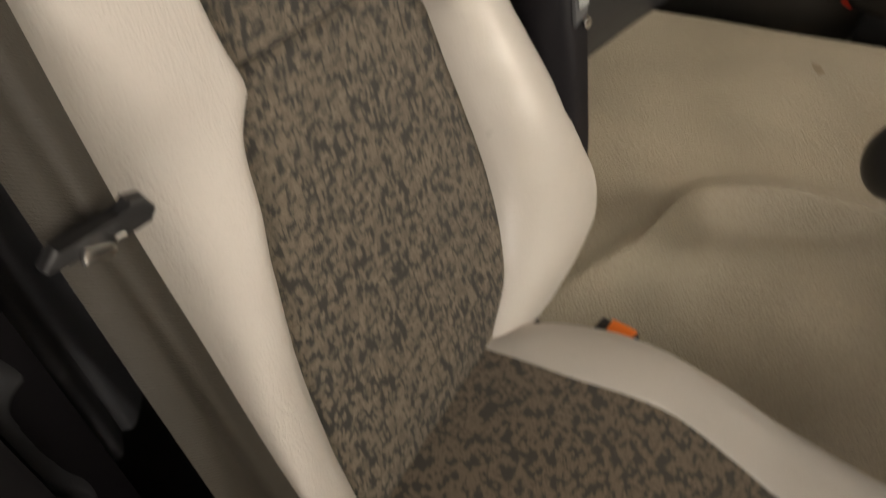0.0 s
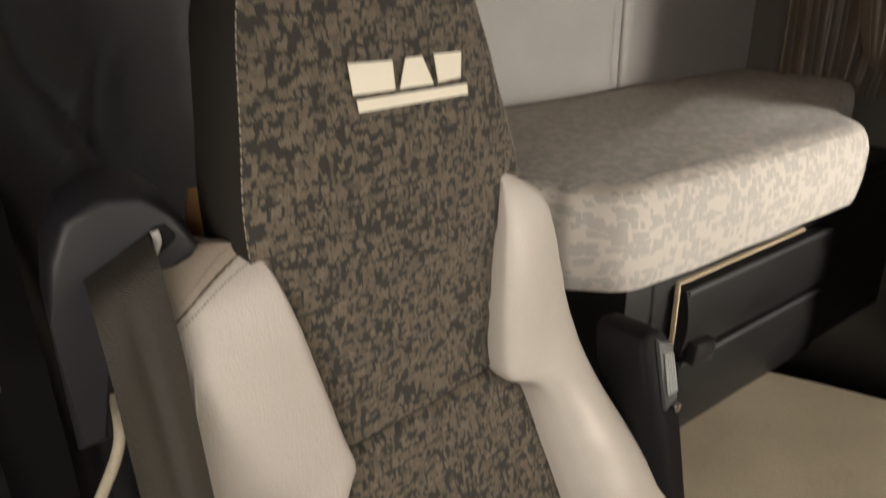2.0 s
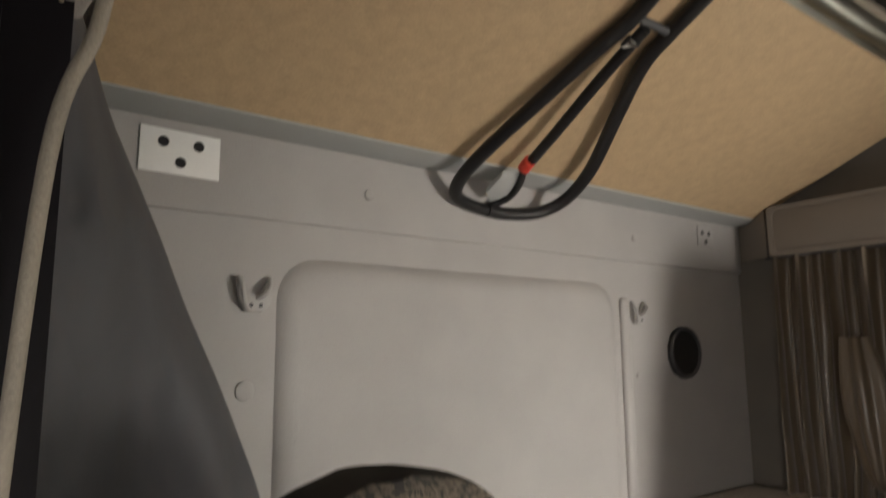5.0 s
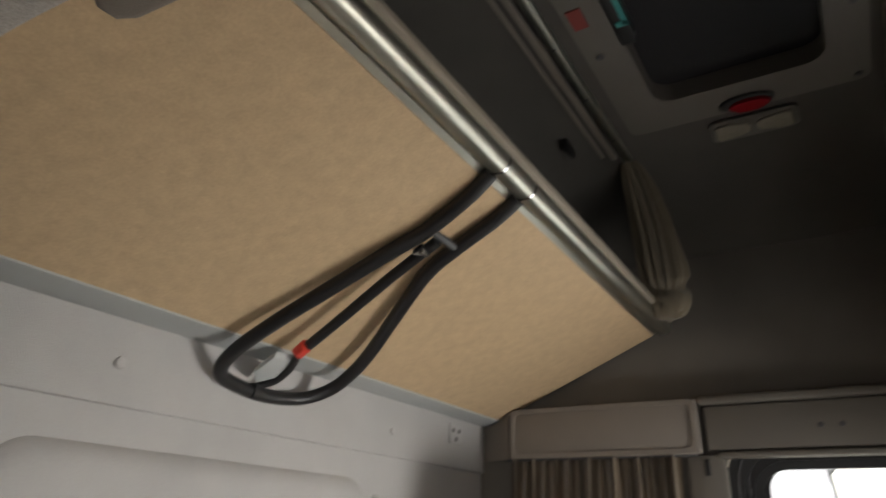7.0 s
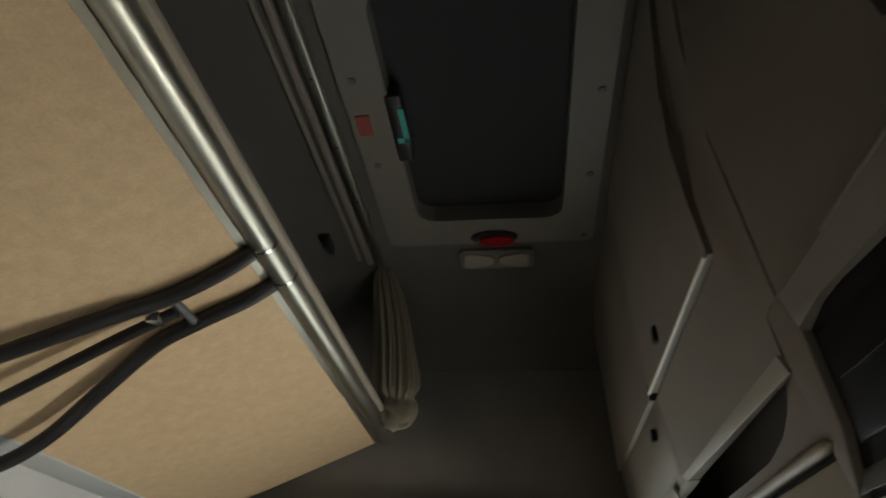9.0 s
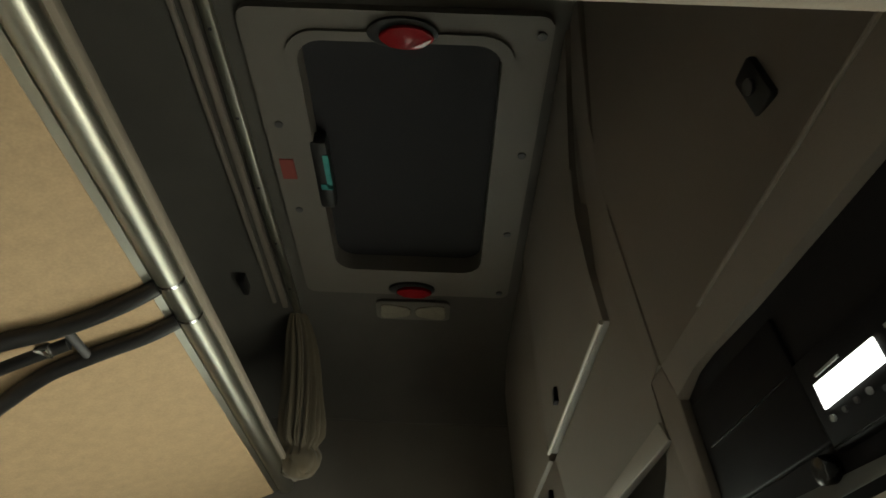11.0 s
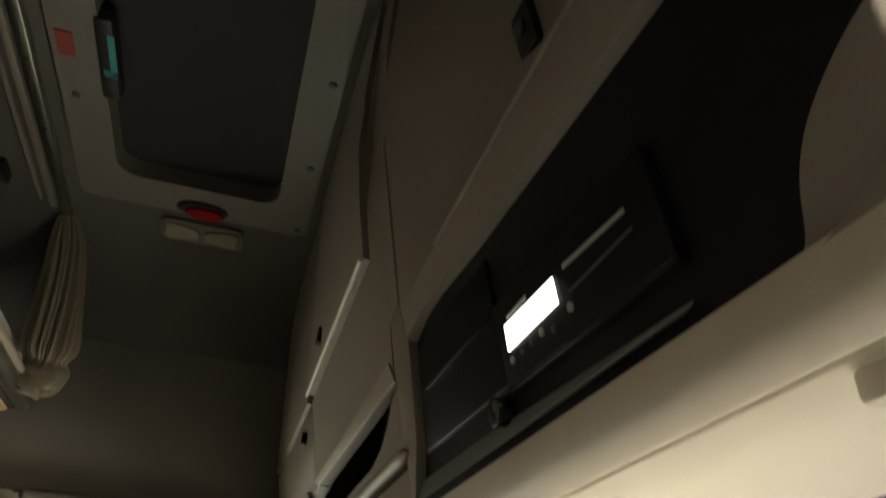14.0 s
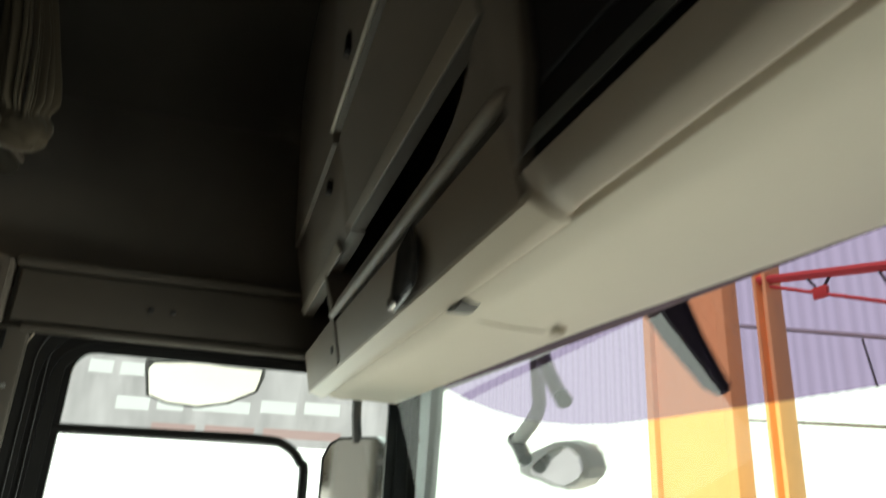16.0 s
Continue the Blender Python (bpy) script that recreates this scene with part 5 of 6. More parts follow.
plate(bm, [(0.272, 1.804), (0.516, 1.812), (0.516, 1.892), (0.272, 1.884)], 0.014, -0.004, 0.002)
part("front", bm, M_BAY, tac)
bm = bmesh.new()
plate(bm, [(0.404, 1.842), (0.499, 1.843), (0.497, 1.865), (0.403, 1.862)], 0.002, -0.0025, 0.0)
part("display", bm, M_DISPLAY, tac, "lit white display", smooth=False)
# pale bar painted for the glint off the glossy upper edge
bm = bmesh.new()
plate(bm, [(0.302, 1.8545), (0.386, 1.8605), (0.386, 1.8635), (0.302, 1.8575)], 0.002, -0.0028, 0.0)
part("plain_bar", bm, M_GREYMETAL, tac, "pale painted line on the black front", smooth=False)
bm = bmesh.new()
plate(bm, [(0.450, 1.8685), (0.490, 1.8690), (0.490, 1.8715), (0.450, 1.8710)], 0.002, -0.0028, 0.0)
part("plain_bar", bm, M_GREYMETAL, tac, "pale painted line on the black front", smooth=False)
bm = bmesh.new()
tube(bm, [on_face(0.300 + 0.085 * i / 6, 1.842, -0.0036) for i in range(7)], 0.0010, 6)
part("card_slot", bm, M_DARKGREY, tac)
for x, z, r in ((0.494, 1.8335, 0.0032), (0.474, 1.8332, 0.0028), (0.455, 1.8330, 0.0028), (0.436, 1.8326, 0.0032), (0.418, 1.8270, 0.0026), (0.388, 1.8310, 0.0036)):
    bm = bmesh.new()
    disc(bm, on_face(x, z, -0.0035), (0, 1, -0.2), r, 0.002, 12)
    part("button", bm, M_GREYMETAL if r > 0.003 else M_DARKGREY, tac)
bm = bmesh.new()
tube(bm, [on_face(0.275 + 0.238 * i / 8, 1.8065 + 0.008 * i / 8, -0.0036) for i in range(9)], 0.0012, 6)
part("lower_edge", bm, M_GLOSS, tac)
kn = thing("console_knob", "small black knob in the instrument bay", "knob")
bm = bmesh.new()
disc(bm, on_face(0.540, 1.806, -0.014), (0, 1, -0.2), 0.013, 0.018, 20, 0.003)
part("knob", bm, M_GLOSS, kn)

# open recess over the bay
def recess_w(x):
    return -0.27 * ((math.sqrt((0.735 - x) ** 2 + 0.0016) + 0.735 - x) / 2)


bm = bmesh.new()
slab(bm, lambda u, v: on_face(0.06 + (0.72 - 0.08 * v) * u, 2.012 + 0.79 * v, recess_w(0.06 + (0.72 - 0.08 * v) * u)), lambda p, u, v: p + Vector((0, -0.008, 0)), 40, 12)
part("recess_back", bm, M_TRIM, con, "plastic panel slanting back beside the cupboard")
bm = bmesh.new()
prism(bm, [on_face(0.06, 2.014, -0.003), on_face(0.72, 2.014, -0.003), on_face(0.70, 2.010, -0.020), on_face(0.06, 2.006, -0.20)], (0, 0, 0.004), 0.001)
part("recess_floor", bm, M_TRIM, con)
bm = bmesh.new()
tube(bm, [on_face(0.06 + 0.56 * i / 12, 2.020, -0.0005) for i in range(13)], 0.0028, 8)
part("recess_lip", bm, M_TRIM, con, "pale lip over the instrument bay")
sw = thing("round_switch", "round black switch with a small lamp in the console recess", "switch")
bm = bmesh.new()
prism(bm, [on_face(0.446 + 1.0 * a, 2.200 + b, -0.086) for a, b in round_rect(0.042, 0.062, 0.006, 4)], (0, 0.012, -0.002), 0.004)
part("plate", bm, M_BLACK, sw)
bm = bmesh.new()
disc(bm, on_face(0.446, 2.200, -0.074), (0, 1, -0.2), 0.010, 0.005, 18, 0.002)
part("button", bm, M_DARKGREY, sw)

# cupboards
bm = bmesh.new()
plate(bm, [(0.779, 2.020), (0.833, 2.020), (0.833, 1.956), (1.50, 1.956), (1.505, 2.140), (0.892, 2.148), (0.876, 2.244), (0.858, 2.347), (0.852, 2.45), (0.82, 2.60), (0.76, 2.80), (0.695, 2.80), (0.733, 2.45), (0.754, 2.25)], 0.03)
part("middle_panel", bm, M_TRIM, con, "grey-brown plastic front panel")
bm = bmesh.new()
plate(bm, [(0.900, 2.158), (1.505, 2.150), (1.53, 2.22), (1.53, 2.72), (0.77, 2.74), (0.83, 2.60), (0.860, 2.45), (0.866, 2.347), (0.884, 2.244)], 0.03, 0.010, 0.006)
flap = part("cupboard_flap", bm, M_TRIM, con, "grey-brown cupboard flap")
bm = bmesh.new()
tube(bm, [on_face(0.902 + 0.60 * i / 10, 2.156 - 0.008 * i / 10, 0.012) for i in range(11)], 0.0045, 8)
part("flap_edge", bm, M_CREAM, flap, "pale lower edge of the flap")
bm = bmesh.new()
box(bm, on_face(1.293, 2.188, 0.006), on_face(1.317, 2.222, 0.0125), 0.002)
part("catch", bm, M_BAY, flap, "black push catch")
bm = bmesh.new()
plate(bm, [(1.56, 2.150), (2.24, 2.150), (2.24, 2.72), (1.56, 2.72)], 0.03, 0.004, 0.006)
flap2 = part("cupboard_flap", bm, M_TRIM, con, "grey-brown cupboard flap")
bm = bmesh.new()
box(bm, on_face(1.625, 2.075, 0.0), on_face(1.645, 2.103, 0.006), 0.002)
part("catch", bm, M_BAY, flap2)
bm = bmesh.new()
plate(bm, [(1.51, 1.956), (1.60, 1.956), (2.25, 1.956), (2.25, 2.145), (1.51, 2.145)], 0.03, -0.004)
part("end_panel", bm, M_TRIM, con)
# pale under-edge of the panels over the open shelves
bm = bmesh.new()
prism(bm, [on_face(0.835, 1.938, -0.002), on_face(1.48, 1.950, -0.002), on_face(1.50, 1.962, 0.004), on_face(0.835, 1.962, 0.004)], (0, 0.004, 0), 0.001)
part("shelf_edge", bm, M_BAND, con, "pale edge over the open shelf")
bm = bmesh.new()
prism(bm, [on_face(1.60, 1.940, -0.002), on_face(2.20, 1.944, -0.002), on_face(2.20, 1.962, 0.004), on_face(1.60, 1.962, 0.004)], (0, 0.004, 0), 0.001)
part("shelf_edge", bm, M_BAND, con, "pale edge over the open shelf")
bm = bmesh.new()
box(bm, (0.82, -0.50, 1.830), (2.26, -0.230, 1.842))
box(bm, (0.82, -0.50, 1.842), (2.26, -0.480, 1.975))
part("shelf_inside", bm, M_BLACK, con, "dark inside of the open shelf")
bm = bmesh.new()
tube(bm, [on_face(0.812 + 0.945 * i / 60, 1.842 + 0.010 * i / 60, 0.002) for i in range(61)], lambda u: 0.0012 + 0.0078 * math.sqrt(max(0.0, 1 - (1 - min(1.0, u / 0.022)) ** 2)), 12)
part("shelf_lip", bm, M_BAND, con, "rounded lip of the open shelf")
bm = bmesh.new()
plate(bm, [(0.834, 1.846), (1.745, 1.852), (1.745, 1.880), (1.03, 1.874), (0.95, 1.884), (0.905, 1.903), (0.875, 1.934), (0.834, 1.942)], 0.03, -0.004, 0.004)
part("shelf_front", bm, M_TRIM, con, "grey-brown edge of the open shelf")
bm = bmesh.new()
plate(bm, [(1.765, 1.758), (1.80, 1.956), (1.780, 1.956), (1.745, 1.87), (1.745, 1.758)], 0.06, 0.004, 0.003)
part("shelf_end", bm, M_TRIM, con)
bm = bmesh.new()
plate(bm, [(0.826, 1.746), (1.742, 1.746), (1.742, 1.838), (0.826, 1.826)], 0.04, 0.0, 0.004)
part("drop_panel", bm, M_BAND, con, "grey-beige lower panel")
bm = bmesh.new()
plate(bm, [(1.770, 1.746), (2.245, 1.746), (2.245, 1.850), (1.790, 1.850)], 0.04, 0.002, 0.005)
flap3 = part("end_flap", bm, M_BAND, con, "grey-beige end flap")
bm = bmesh.new()
disc(bm, on_face(1.80, 1.785, 0.002), (0, 1, -0.2), 0.008, 0.004, 14)
part("lock", bm, M_DARKGREY, flap3)
bm = bmesh.new()
plate(bm, [(1.115, 1.757), (1.150, 1.747), (1.235, 1.742), (1.240, 1.770), (1.180, 1.812), (1.100, 1.822), (1.095, 1.79)], 0.004, 0.012, 0.003)
lt = part("latch", bm, M_GLOSS, con, "glossy black latch")
bm = bmesh.new()
disc(bm, on_face(1.225, 1.752, 0.012), (0, 1, -0.2), 0.009, 0.008, 14, 0.002)
part("latch_button", bm, M_STEEL, lt)
bm = bmesh.new()
prism(bm, [(0.818, a, b) for a, b in [(-0.231, 1.752), (-0.233, 1.744), (-0.258, 1.737), (-0.268, 1.733), (-0.280, 1.737), (-0.280, 1.752)]], (1.432, 0, 0), 0.002, 2)
part("roll_edge", bm, M_CREAM, con, "thin cream lower edge")

# headliner between console and windscreen
bm = bmesh.new()


def liner(u, v):
    x = 0.06 + 2.14 * u
    front = -0.515 + 0.035 * min(1, max(0, (x - 0.55) / 0.6)) - 0.01 * (1 - u)
    back = -0.2740
    v = v ** 2
    y = back + (front - back) * v
    return (x, y, 1.747 - 0.010 * min(1, v / 0.015) ** 0.7 - 0.010 * (1 - (1 - min(1, v / 0.2)) ** 2) + 0.003 * math.sin(math.pi * v) + (0.016 * max(0, v - 0.93) / 0.07))


slab(bm, liner, lambda p, u, v: p + Vector((0, 0, 0.012)), 40, 60)
structure("headliner_front", bm, M_LINER, "cream cloth headliner between console and windscreen", "headliner")
# dark grey slab painted for the shade in a hollow of the headliner
sv = thing("headliner_hollow", "dark slab for the shaded hollow in the cream headliner", "grip")
bm = bmesh.new()
slab(bm, lambda u, v: (1.10 + 0.055 * u, -0.274 - 0.024 * v, 1.7300 - 0.004 * math.sin(math.pi * u)), lambda p, u, v: p + Vector((0, 0, 0.006)), 8, 3)
part("grip", bm, M_DARKGREY, sv)
hs = thing("headliner_seam", "thin curved crease in the cream headliner", "seam")
bm = bmesh.new()
tube(bm, [(p.x, p.y, 1.7290 + 0.004 * (1 - min(1, (-0.276 - p.y) / 0.06))) for p in smooth_path([(1.150, -0.285, 0), (1.165, -0.310, 0), (1.178, -0.335, 0), (1.190, -0.375, 0), (1.193, -0.430, 0)], 6)], 0.0016, 6)
part("crease", bm, M_CREAM, hs)
vc = thing("visor_clip", "cream plastic clip at the edge of the headliner", "clip")
bm = bmesh.new()
box(bm, (1.150, -0.443, 1.718), (1.178, -0.430, 1.731), 0.004)
part("clip", bm, M_CREAM, vc)
vc = thing("visor_clip", "cream plastic hinge clip beside the console's edge", "clip")
bm = bmesh.new()
box(bm, (0.195, -0.315, 1.716), (0.240, -0.284, 1.736), 0.005)
part("clip", bm, M_CREAM, vc)

# ---- roof hatch ----
hatch = thing("roof_hatch", "roof hatch with a grey-brown frame and a dark closed blind", "hatch")


def xy_ring(x0, x1, y0, y1, r, z):
    return [((x0 + x1) / 2 + a, (y0 + y1) / 2 + b, z) for a, b in round_rect(x1 - x0, y1 - y0, r, 6)]


bm = bmesh.new()
frame_ring(bm, xy_ring(0.740, 1.770, -0.078, 0.550, 0.03, 2.735), xy_ring(0.795, 1.640, 0.004, 0.456, 0.06, 2.735), (0, 0, 0.03))
part("frame", bm, M_HATCH, hatch)
bm = bmesh.new()
frame_ring(bm, xy_ring(0.785, 1.652, -0.008, 0.466, 0.07, 2.728), xy_ring(0.808, 1.626, 0.018, 0.442, 0.055, 2.728), (0, 0, 0.055))
part("inner_frame", bm, M_HATCH, hatch)
bm = bmesh.new()
box(bm, (0.78, -0.01, 2.785), (1.66, 0.47, 2.80))
part("blind", bm, M_BLIND, hatch, "dark blind under the hatch glass")
bm = bmesh.new()
box(bm, (1.095, 0.412, 2.722), (1.335, 0.452, 2.765), 0.008)
ct = part("catch", bm, M_BLACK, hatch, "black hatch catch")
bm = bmesh.new()
box(bm, (1.135, 0.410, 2.7195), (1.255, 0.424, 2.7225))
box(bm, (1.240, 0.410, 2.7195), (1.258, 0.440, 2.7225))
part("strip", bm, M_TEAL, ct, "teal marking strip", smooth=False)
for x, y in ((0.785, -0.055), (1.124, -0.052), (1.437, -0.047), (1.74, -0.05), (1.05, 0.515), (1.36, 0.515)):
    bm = bmesh.new()
    disc(bm, (x, y, 2.7355), (0, 0, -1), 0.010, 0.004, 14, 0.001)
    part("screw", bm, M_DARKGREY, hatch)
bm = bmesh.new()
box(bm, (1.165, 0.500, 2.7315), (1.235, 0.535, 2.736))
part("sticker", bm, M_STICKER, hatch, "faded red sticker", smooth=False)
for x in (0.785, 1.730):
    rl = thing("red_lamp", "oval red lamp lens at the edge of the roof hatch", "lamp", group="red roof lamps")
    bm = bmesh.new()
    ring = [(x + 0.036 * math.cos(k * math.tau / 28), 0.222 + 0.072 * math.sin(k * math.tau / 28), 2.736) for k in range(28)]
    prism(bm, ring, (0, 0, -0.010), 0.003)
    part("base", bm, M_BLACK, rl)
    bm = bmesh.new()
    ring = [(x + 0.004 + 0.026 * math.cos(k * math.tau / 28), 0.214 + 0.055 * math.sin(k * math.tau / 28), 2.7265) for k in range(28)]
    prism(bm, ring, (0, 0, -0.010), 0.005, 3)
    part("lens", bm, M_RED, rl)
lamp = thing("interior_lamp", "oblong interior lamp with two clear lenses, switched off", "lamp")


def slope_z(x):
    return ceiling_profile(x)


bm = bmesh.new()
def lamp_ring(x, y, w, d, r, drop):
    return [(x + a, y + b, slope_z(x + a) - drop) for a, b in round_rect(w, d, r, 6)]


prism(bm, lamp_ring(1.864, 0.220, 0.096, 0.240, 0.018, 0.001), (-0.004, 0, -0.012), 0.005, 3)
part("housing", bm, M_SIDE, lamp)
for y0 in (0.163, 0.277):
    bm = bmesh.new()
    side = 1 if y0 > 0.22 else -1
    ring = [(-0.030, 0.046), (0.022, 0.050), (0.034, 0.040), (0.034, 0.010), (0.022, -0.040), (0.010, -0.050), (-0.012, -0.050), (-0.024, -0.040), (-0.036, 0.010), (-0.036, 0.038)]
    prism(bm, [(1.864 + a, y0 + side * b, slope_z(1.864 + a) - 0.012) for a, b in ring], (-0.003, 0, -0.009), 0.004, 3)
    part("lens", bm, M_LENS, lamp, "clear ribbed lens")

# curtain track across the roof and the curtain gathered at its end
tr = thing("curtain_track", "dull metal curtain track across the roof", "curtain track")
bm = bmesh.new()
box(bm, (0.30, 0.592, 2.728), (1.91, 0.616, 2.750), 0.003)
part("rail", bm, M_ALU, tr)
bm = bmesh.new()
box(bm, (0.30, 0.632, 2.734), (1.88, 0.650, 2.750), 0.003)
part("rail", bm, M_TRIM, tr)
bm = bmesh.new()
box(bm, (0.30, 0.668, 2.738), (1.86, 0.680, 2.750), 0.003)
part("rail", bm, M_TRIM, tr)
for i in range(6):
    bm = bmesh.new()
    disc(bm, (0.55 + 0.24 * i, 0.604, 2.7285), (0, 0, -1), 0.004, 0.002, 8)
    part("rivet", bm, M_DARKGREY, tr)
gc = thing("gathered_curtain", "beige cabin curtain gathered into a hanging bundle", "curtain")
axis = smooth_path([(1.915, 0.605, 2.735), (1.965, 0.590, 2.66), (2.02, 0.575, 2.54), (2.055, 0.565, 2.42), (2.078, 0.560, 2.32), (2.082, 0.556, 2.238)], 8)
wid = curve([(0, 0.022), (0.2, 0.044), (0.5, 0.062), (0.68, 0.066), (0.745, 0.052), (0.80, 0.063), (0.87, 0.064), (0.93, 0.052), (0.97, 0.033), (1.0, 0.002)])
bm = bmesh.new()


def bundle(u, v):
    k = v * (len(axis) - 1)
    i = min(int(k), len(axis) - 2)
    c = axis[i].lerp(axis[i + 1], k - i)
    a = u * math.tau
    hang = 1 - min(1.0, max(0.0, (v - 0.70) / 0.10))
    sway = a + 0.10 * math.sin(3 * a + 4 * v) + 0.25 * v
    fold = abs(math.sin(6.5 * sway)) ** 0.6
    fine = abs(math.sin(11.5 * sway + 1.3)) ** 0.7
    crease = abs(math.sin(19 * v + 1.6 * math.sin(a + 0.6) + 2.0 * noise.noise((2 * math.cos(a), 2 * math.sin(a), 5 * v)))) ** 0.6
    r = wid(v) * (1 + hang * (0.46 * fold + 0.22 * fine - 0.48) + (1 - hang) * (0.20 * crease - 0.12) + 0.10 * noise.noise((3 * math.cos(a), 3 * math.sin(a), 6 * v)))
    return c + Vector((0.65 * r * math.cos(a), r * math.sin(a), 0.25 * r * math.cos(a)))


sheet(bm, bundle, 260, 110, True)
part("cloth", bm, M_CURTAIN2, gc)
bh = thing("roof_hook", "small black hook on the roof over the bunk", "hook")
bm = bmesh.new()
box(bm, (1.70, 0.735, 2.715), (1.78, 0.755, 2.752), 0.006)
part("hook", bm, M_BLACK, bh)

# seam across the side wall
bm = bmesh.new()
tube(bm, [(2.297 + 0.0 * i, -0.25 + 0.9 * i / 10, 2.524 + 0.002 * math.sin(i)) for i in range(11)], 0.0022, 6)
structure("wall_seam", bm, M_CARPET, "dark stitched seam across the side wall cloth", "seam")

# ---- passenger seat, mostly out of sight ----
ps = thing("passenger_seat", "dark passenger seat beside the tunnel", "seat")
bm = bmesh.new()
box(bm, (1.80, -0.08, 0.50), (2.24, 0.40, 0.62), 0.04, 4)
part("cushion", bm, M_SEATSIDE, ps)
# unseen backrest, sized to throw the shade on the rear wall's corner
bm = bmesh.new()
prism(bm, [(1.69, 0.42, 0.56), (2.27, 0.42, 0.56), (2.27, 0.46, 1.18), (2.26, 0.475, 1.36), (2.25, 0.49, 1.52), (2.22, 0.495, 1.58), (2.16, 0.50, 1.61), (1.87, 0.50, 1.61), (1.81, 0.495, 1.58), (1.78, 0.49, 1.50), (1.76, 0.475, 1.30), (1.71, 0.46, 1.16)], (0, 0.10, 0.0), 0.03, 4)
part("backrest", bm, M_SEATSIDE, ps)
bm = bmesh.new()
box(bm, (1.88, 0.0, 0.02), (2.20, 0.36, 0.48), 0.02)
part("pedestal", bm, M_BLACK, ps)
bm = bmesh.new()
prism(bm, [(1.835, 0.375, 0.50), (1.850, 0.40, 0.50), (1.850, 0.40, 0.53), (1.835, 0.375, 0.53)], (-0.010, 0.005, 0), 0.002)
part("belt_button", bm, M_CLIPRED, ps, "red belt release button")
gl = thing("gear_lever", "black gear lever knob over the tunnel", "gear lever")
bm = bmesh.new()
rows = []
for k in range(17):
    a = math.pi * k / 16
    rows.append((0.056 * math.sin(a) + 0.0005, 0.64 - 0.066 * math.cos(a)))
sheet(bm, lambda u, v: (1.088 + rows[round(v * 16)][0] * math.cos(u * math.tau), 0.107 + rows[round(v * 16)][0] * math.sin(u * math.tau), rows[round(v * 16)][1]), 24, 16, True)
part("knob", bm, M_BLACK, gl)
bm = bmesh.new()
tube(bm, [(1.095, 0.100, 0.60), (1.18, 0.02, 0.42)], 0.012, 10)
part("stick", bm, M_BLACK, gl)

# unseen dark walls added beside, ahead and behind to keep daylight off the open door
bm = bmesh.new()
box(bm, (-1.35, -6.0, -1.25), (-1.25, 8.0, 5.5), 0.01)
for i in range(12):
    box(bm, (-1.25, -5.8 + 1.15 * i, -1.25), (-1.21, -5.74 + 1.15 * i, 5.5), 0.004)
box(bm, (-1.25, -6.1, -1.25), (1.20, -6.0, 5.5), 0.01)
box(bm, (-1.25, 2.9, -1.25), (-0.02, 3.0, 5.5), 0.01)
structure("light_block_wall", bm, M_DARKGREY, "unseen dark ribbed wall added to block light beside the open driver's door", "wall")

# ---- outside: mirrors ----


def mirror_shell(name, label, ring, push, glass_shift, parent_mat):
    t = thing(name, label, "mirror")
    bm = bmesh.new()
    prism(bm, ring, push, 0.012, 3)
    part("shell", bm, parent_mat, t)
    c = sum((Vector(p) for p in ring), Vector()) / len(ring)
    bm = bmesh.new()
    s = Vector(glass_shift)
    prism(bm, [c + (Vector(p) - c) * 0.92 + s for p in ring], s * 0.5)
    part("glass", bm, M_MIRROR, t, "mirror glass", smooth=False)
    bm = bmesh.new()
    tube(bm, [c + (Vector(p) - c) * 0.95 + s for p in ring], 0.0055, 8, True)
    part("rim", bm, M_BLACK, t, "thin black rim round the glass")
    return t


km = mirror_shell("kerb_mirror", "kerb mirror hanging outside over the passenger window", [(5.639 - 1.73 * z, y, z) for y, z in [(0.224, 1.813), (0.220, 1.745), (0.162, 1.727), (0.064, 1.722), (-0.032, 1.740), (-0.114, 1.777), (-0.122, 1.808), (-0.124, 1.836), (-0.015, 1.836), (0.079, 1.840), (0.206, 1.830)]], (0.020, 0, 0.026), (-0.003, 0, -0.004), M_DARKGREY)
bm = bmesh.new()
tube(bm, smooth_path([(2.645, -0.05, 1.825), (2.62, -0.08, 1.89), (2.48, -0.10, 1.94), (2.34, -0.10, 1.95)], 6), 0.014, 8)
part("arm", bm, M_GREYMETAL, km)
mm = mirror_shell("door_mirror", "large door mirror in a pale blue housing outside the window", [(2.668, -0.352, 1.183), (2.673, -0.347, 1.594), (2.654, -0.366, 1.641), (2.627, -0.393, 1.66), (2.525, -0.495, 1.663), (2.497, -0.523, 1.637), (2.486, -0.534, 1.209)], (0.05, -0.07, 0.0), (-0.003, 0.003, 0), M_PAINTBLUE)
bm = bmesh.new()
tube(bm, [(2.58, -0.44, 1.64), (2.58, -0.43, 1.72), (2.55, -0.42, 1.84)], 0.016, 8)
part("arm", bm, M_DARKGREY, mm)
fm = thing("front_mirror", "front mirror on a bent grey arm, whitened for haze, outside the windscreen", "mirror")
bm = bmesh.new()
prism(bm, [(x, -0.80 - 0.12 * (x - 1.92) - 0.40 * (z - 1.58), z) for x, z in [(2.205, 1.580), (2.190, 1.604), (2.150, 1.620), (2.036, 1.630), (1.950, 1.640), (1.880, 1.639), (1.800, 1.624), (1.735, 1.604), (1.688, 1.570), (1.695, 1.548), (1.735, 1.533), (1.781, 1.523), (1.870, 1.532), (1.969, 1.545), (2.080, 1.555), (2.165, 1.561)]], (0, -0.055, 0.006), 0.012, 3)
part("shell", bm, M_WHITE, fm, "grey plastic shell")
bm = bmesh.new()
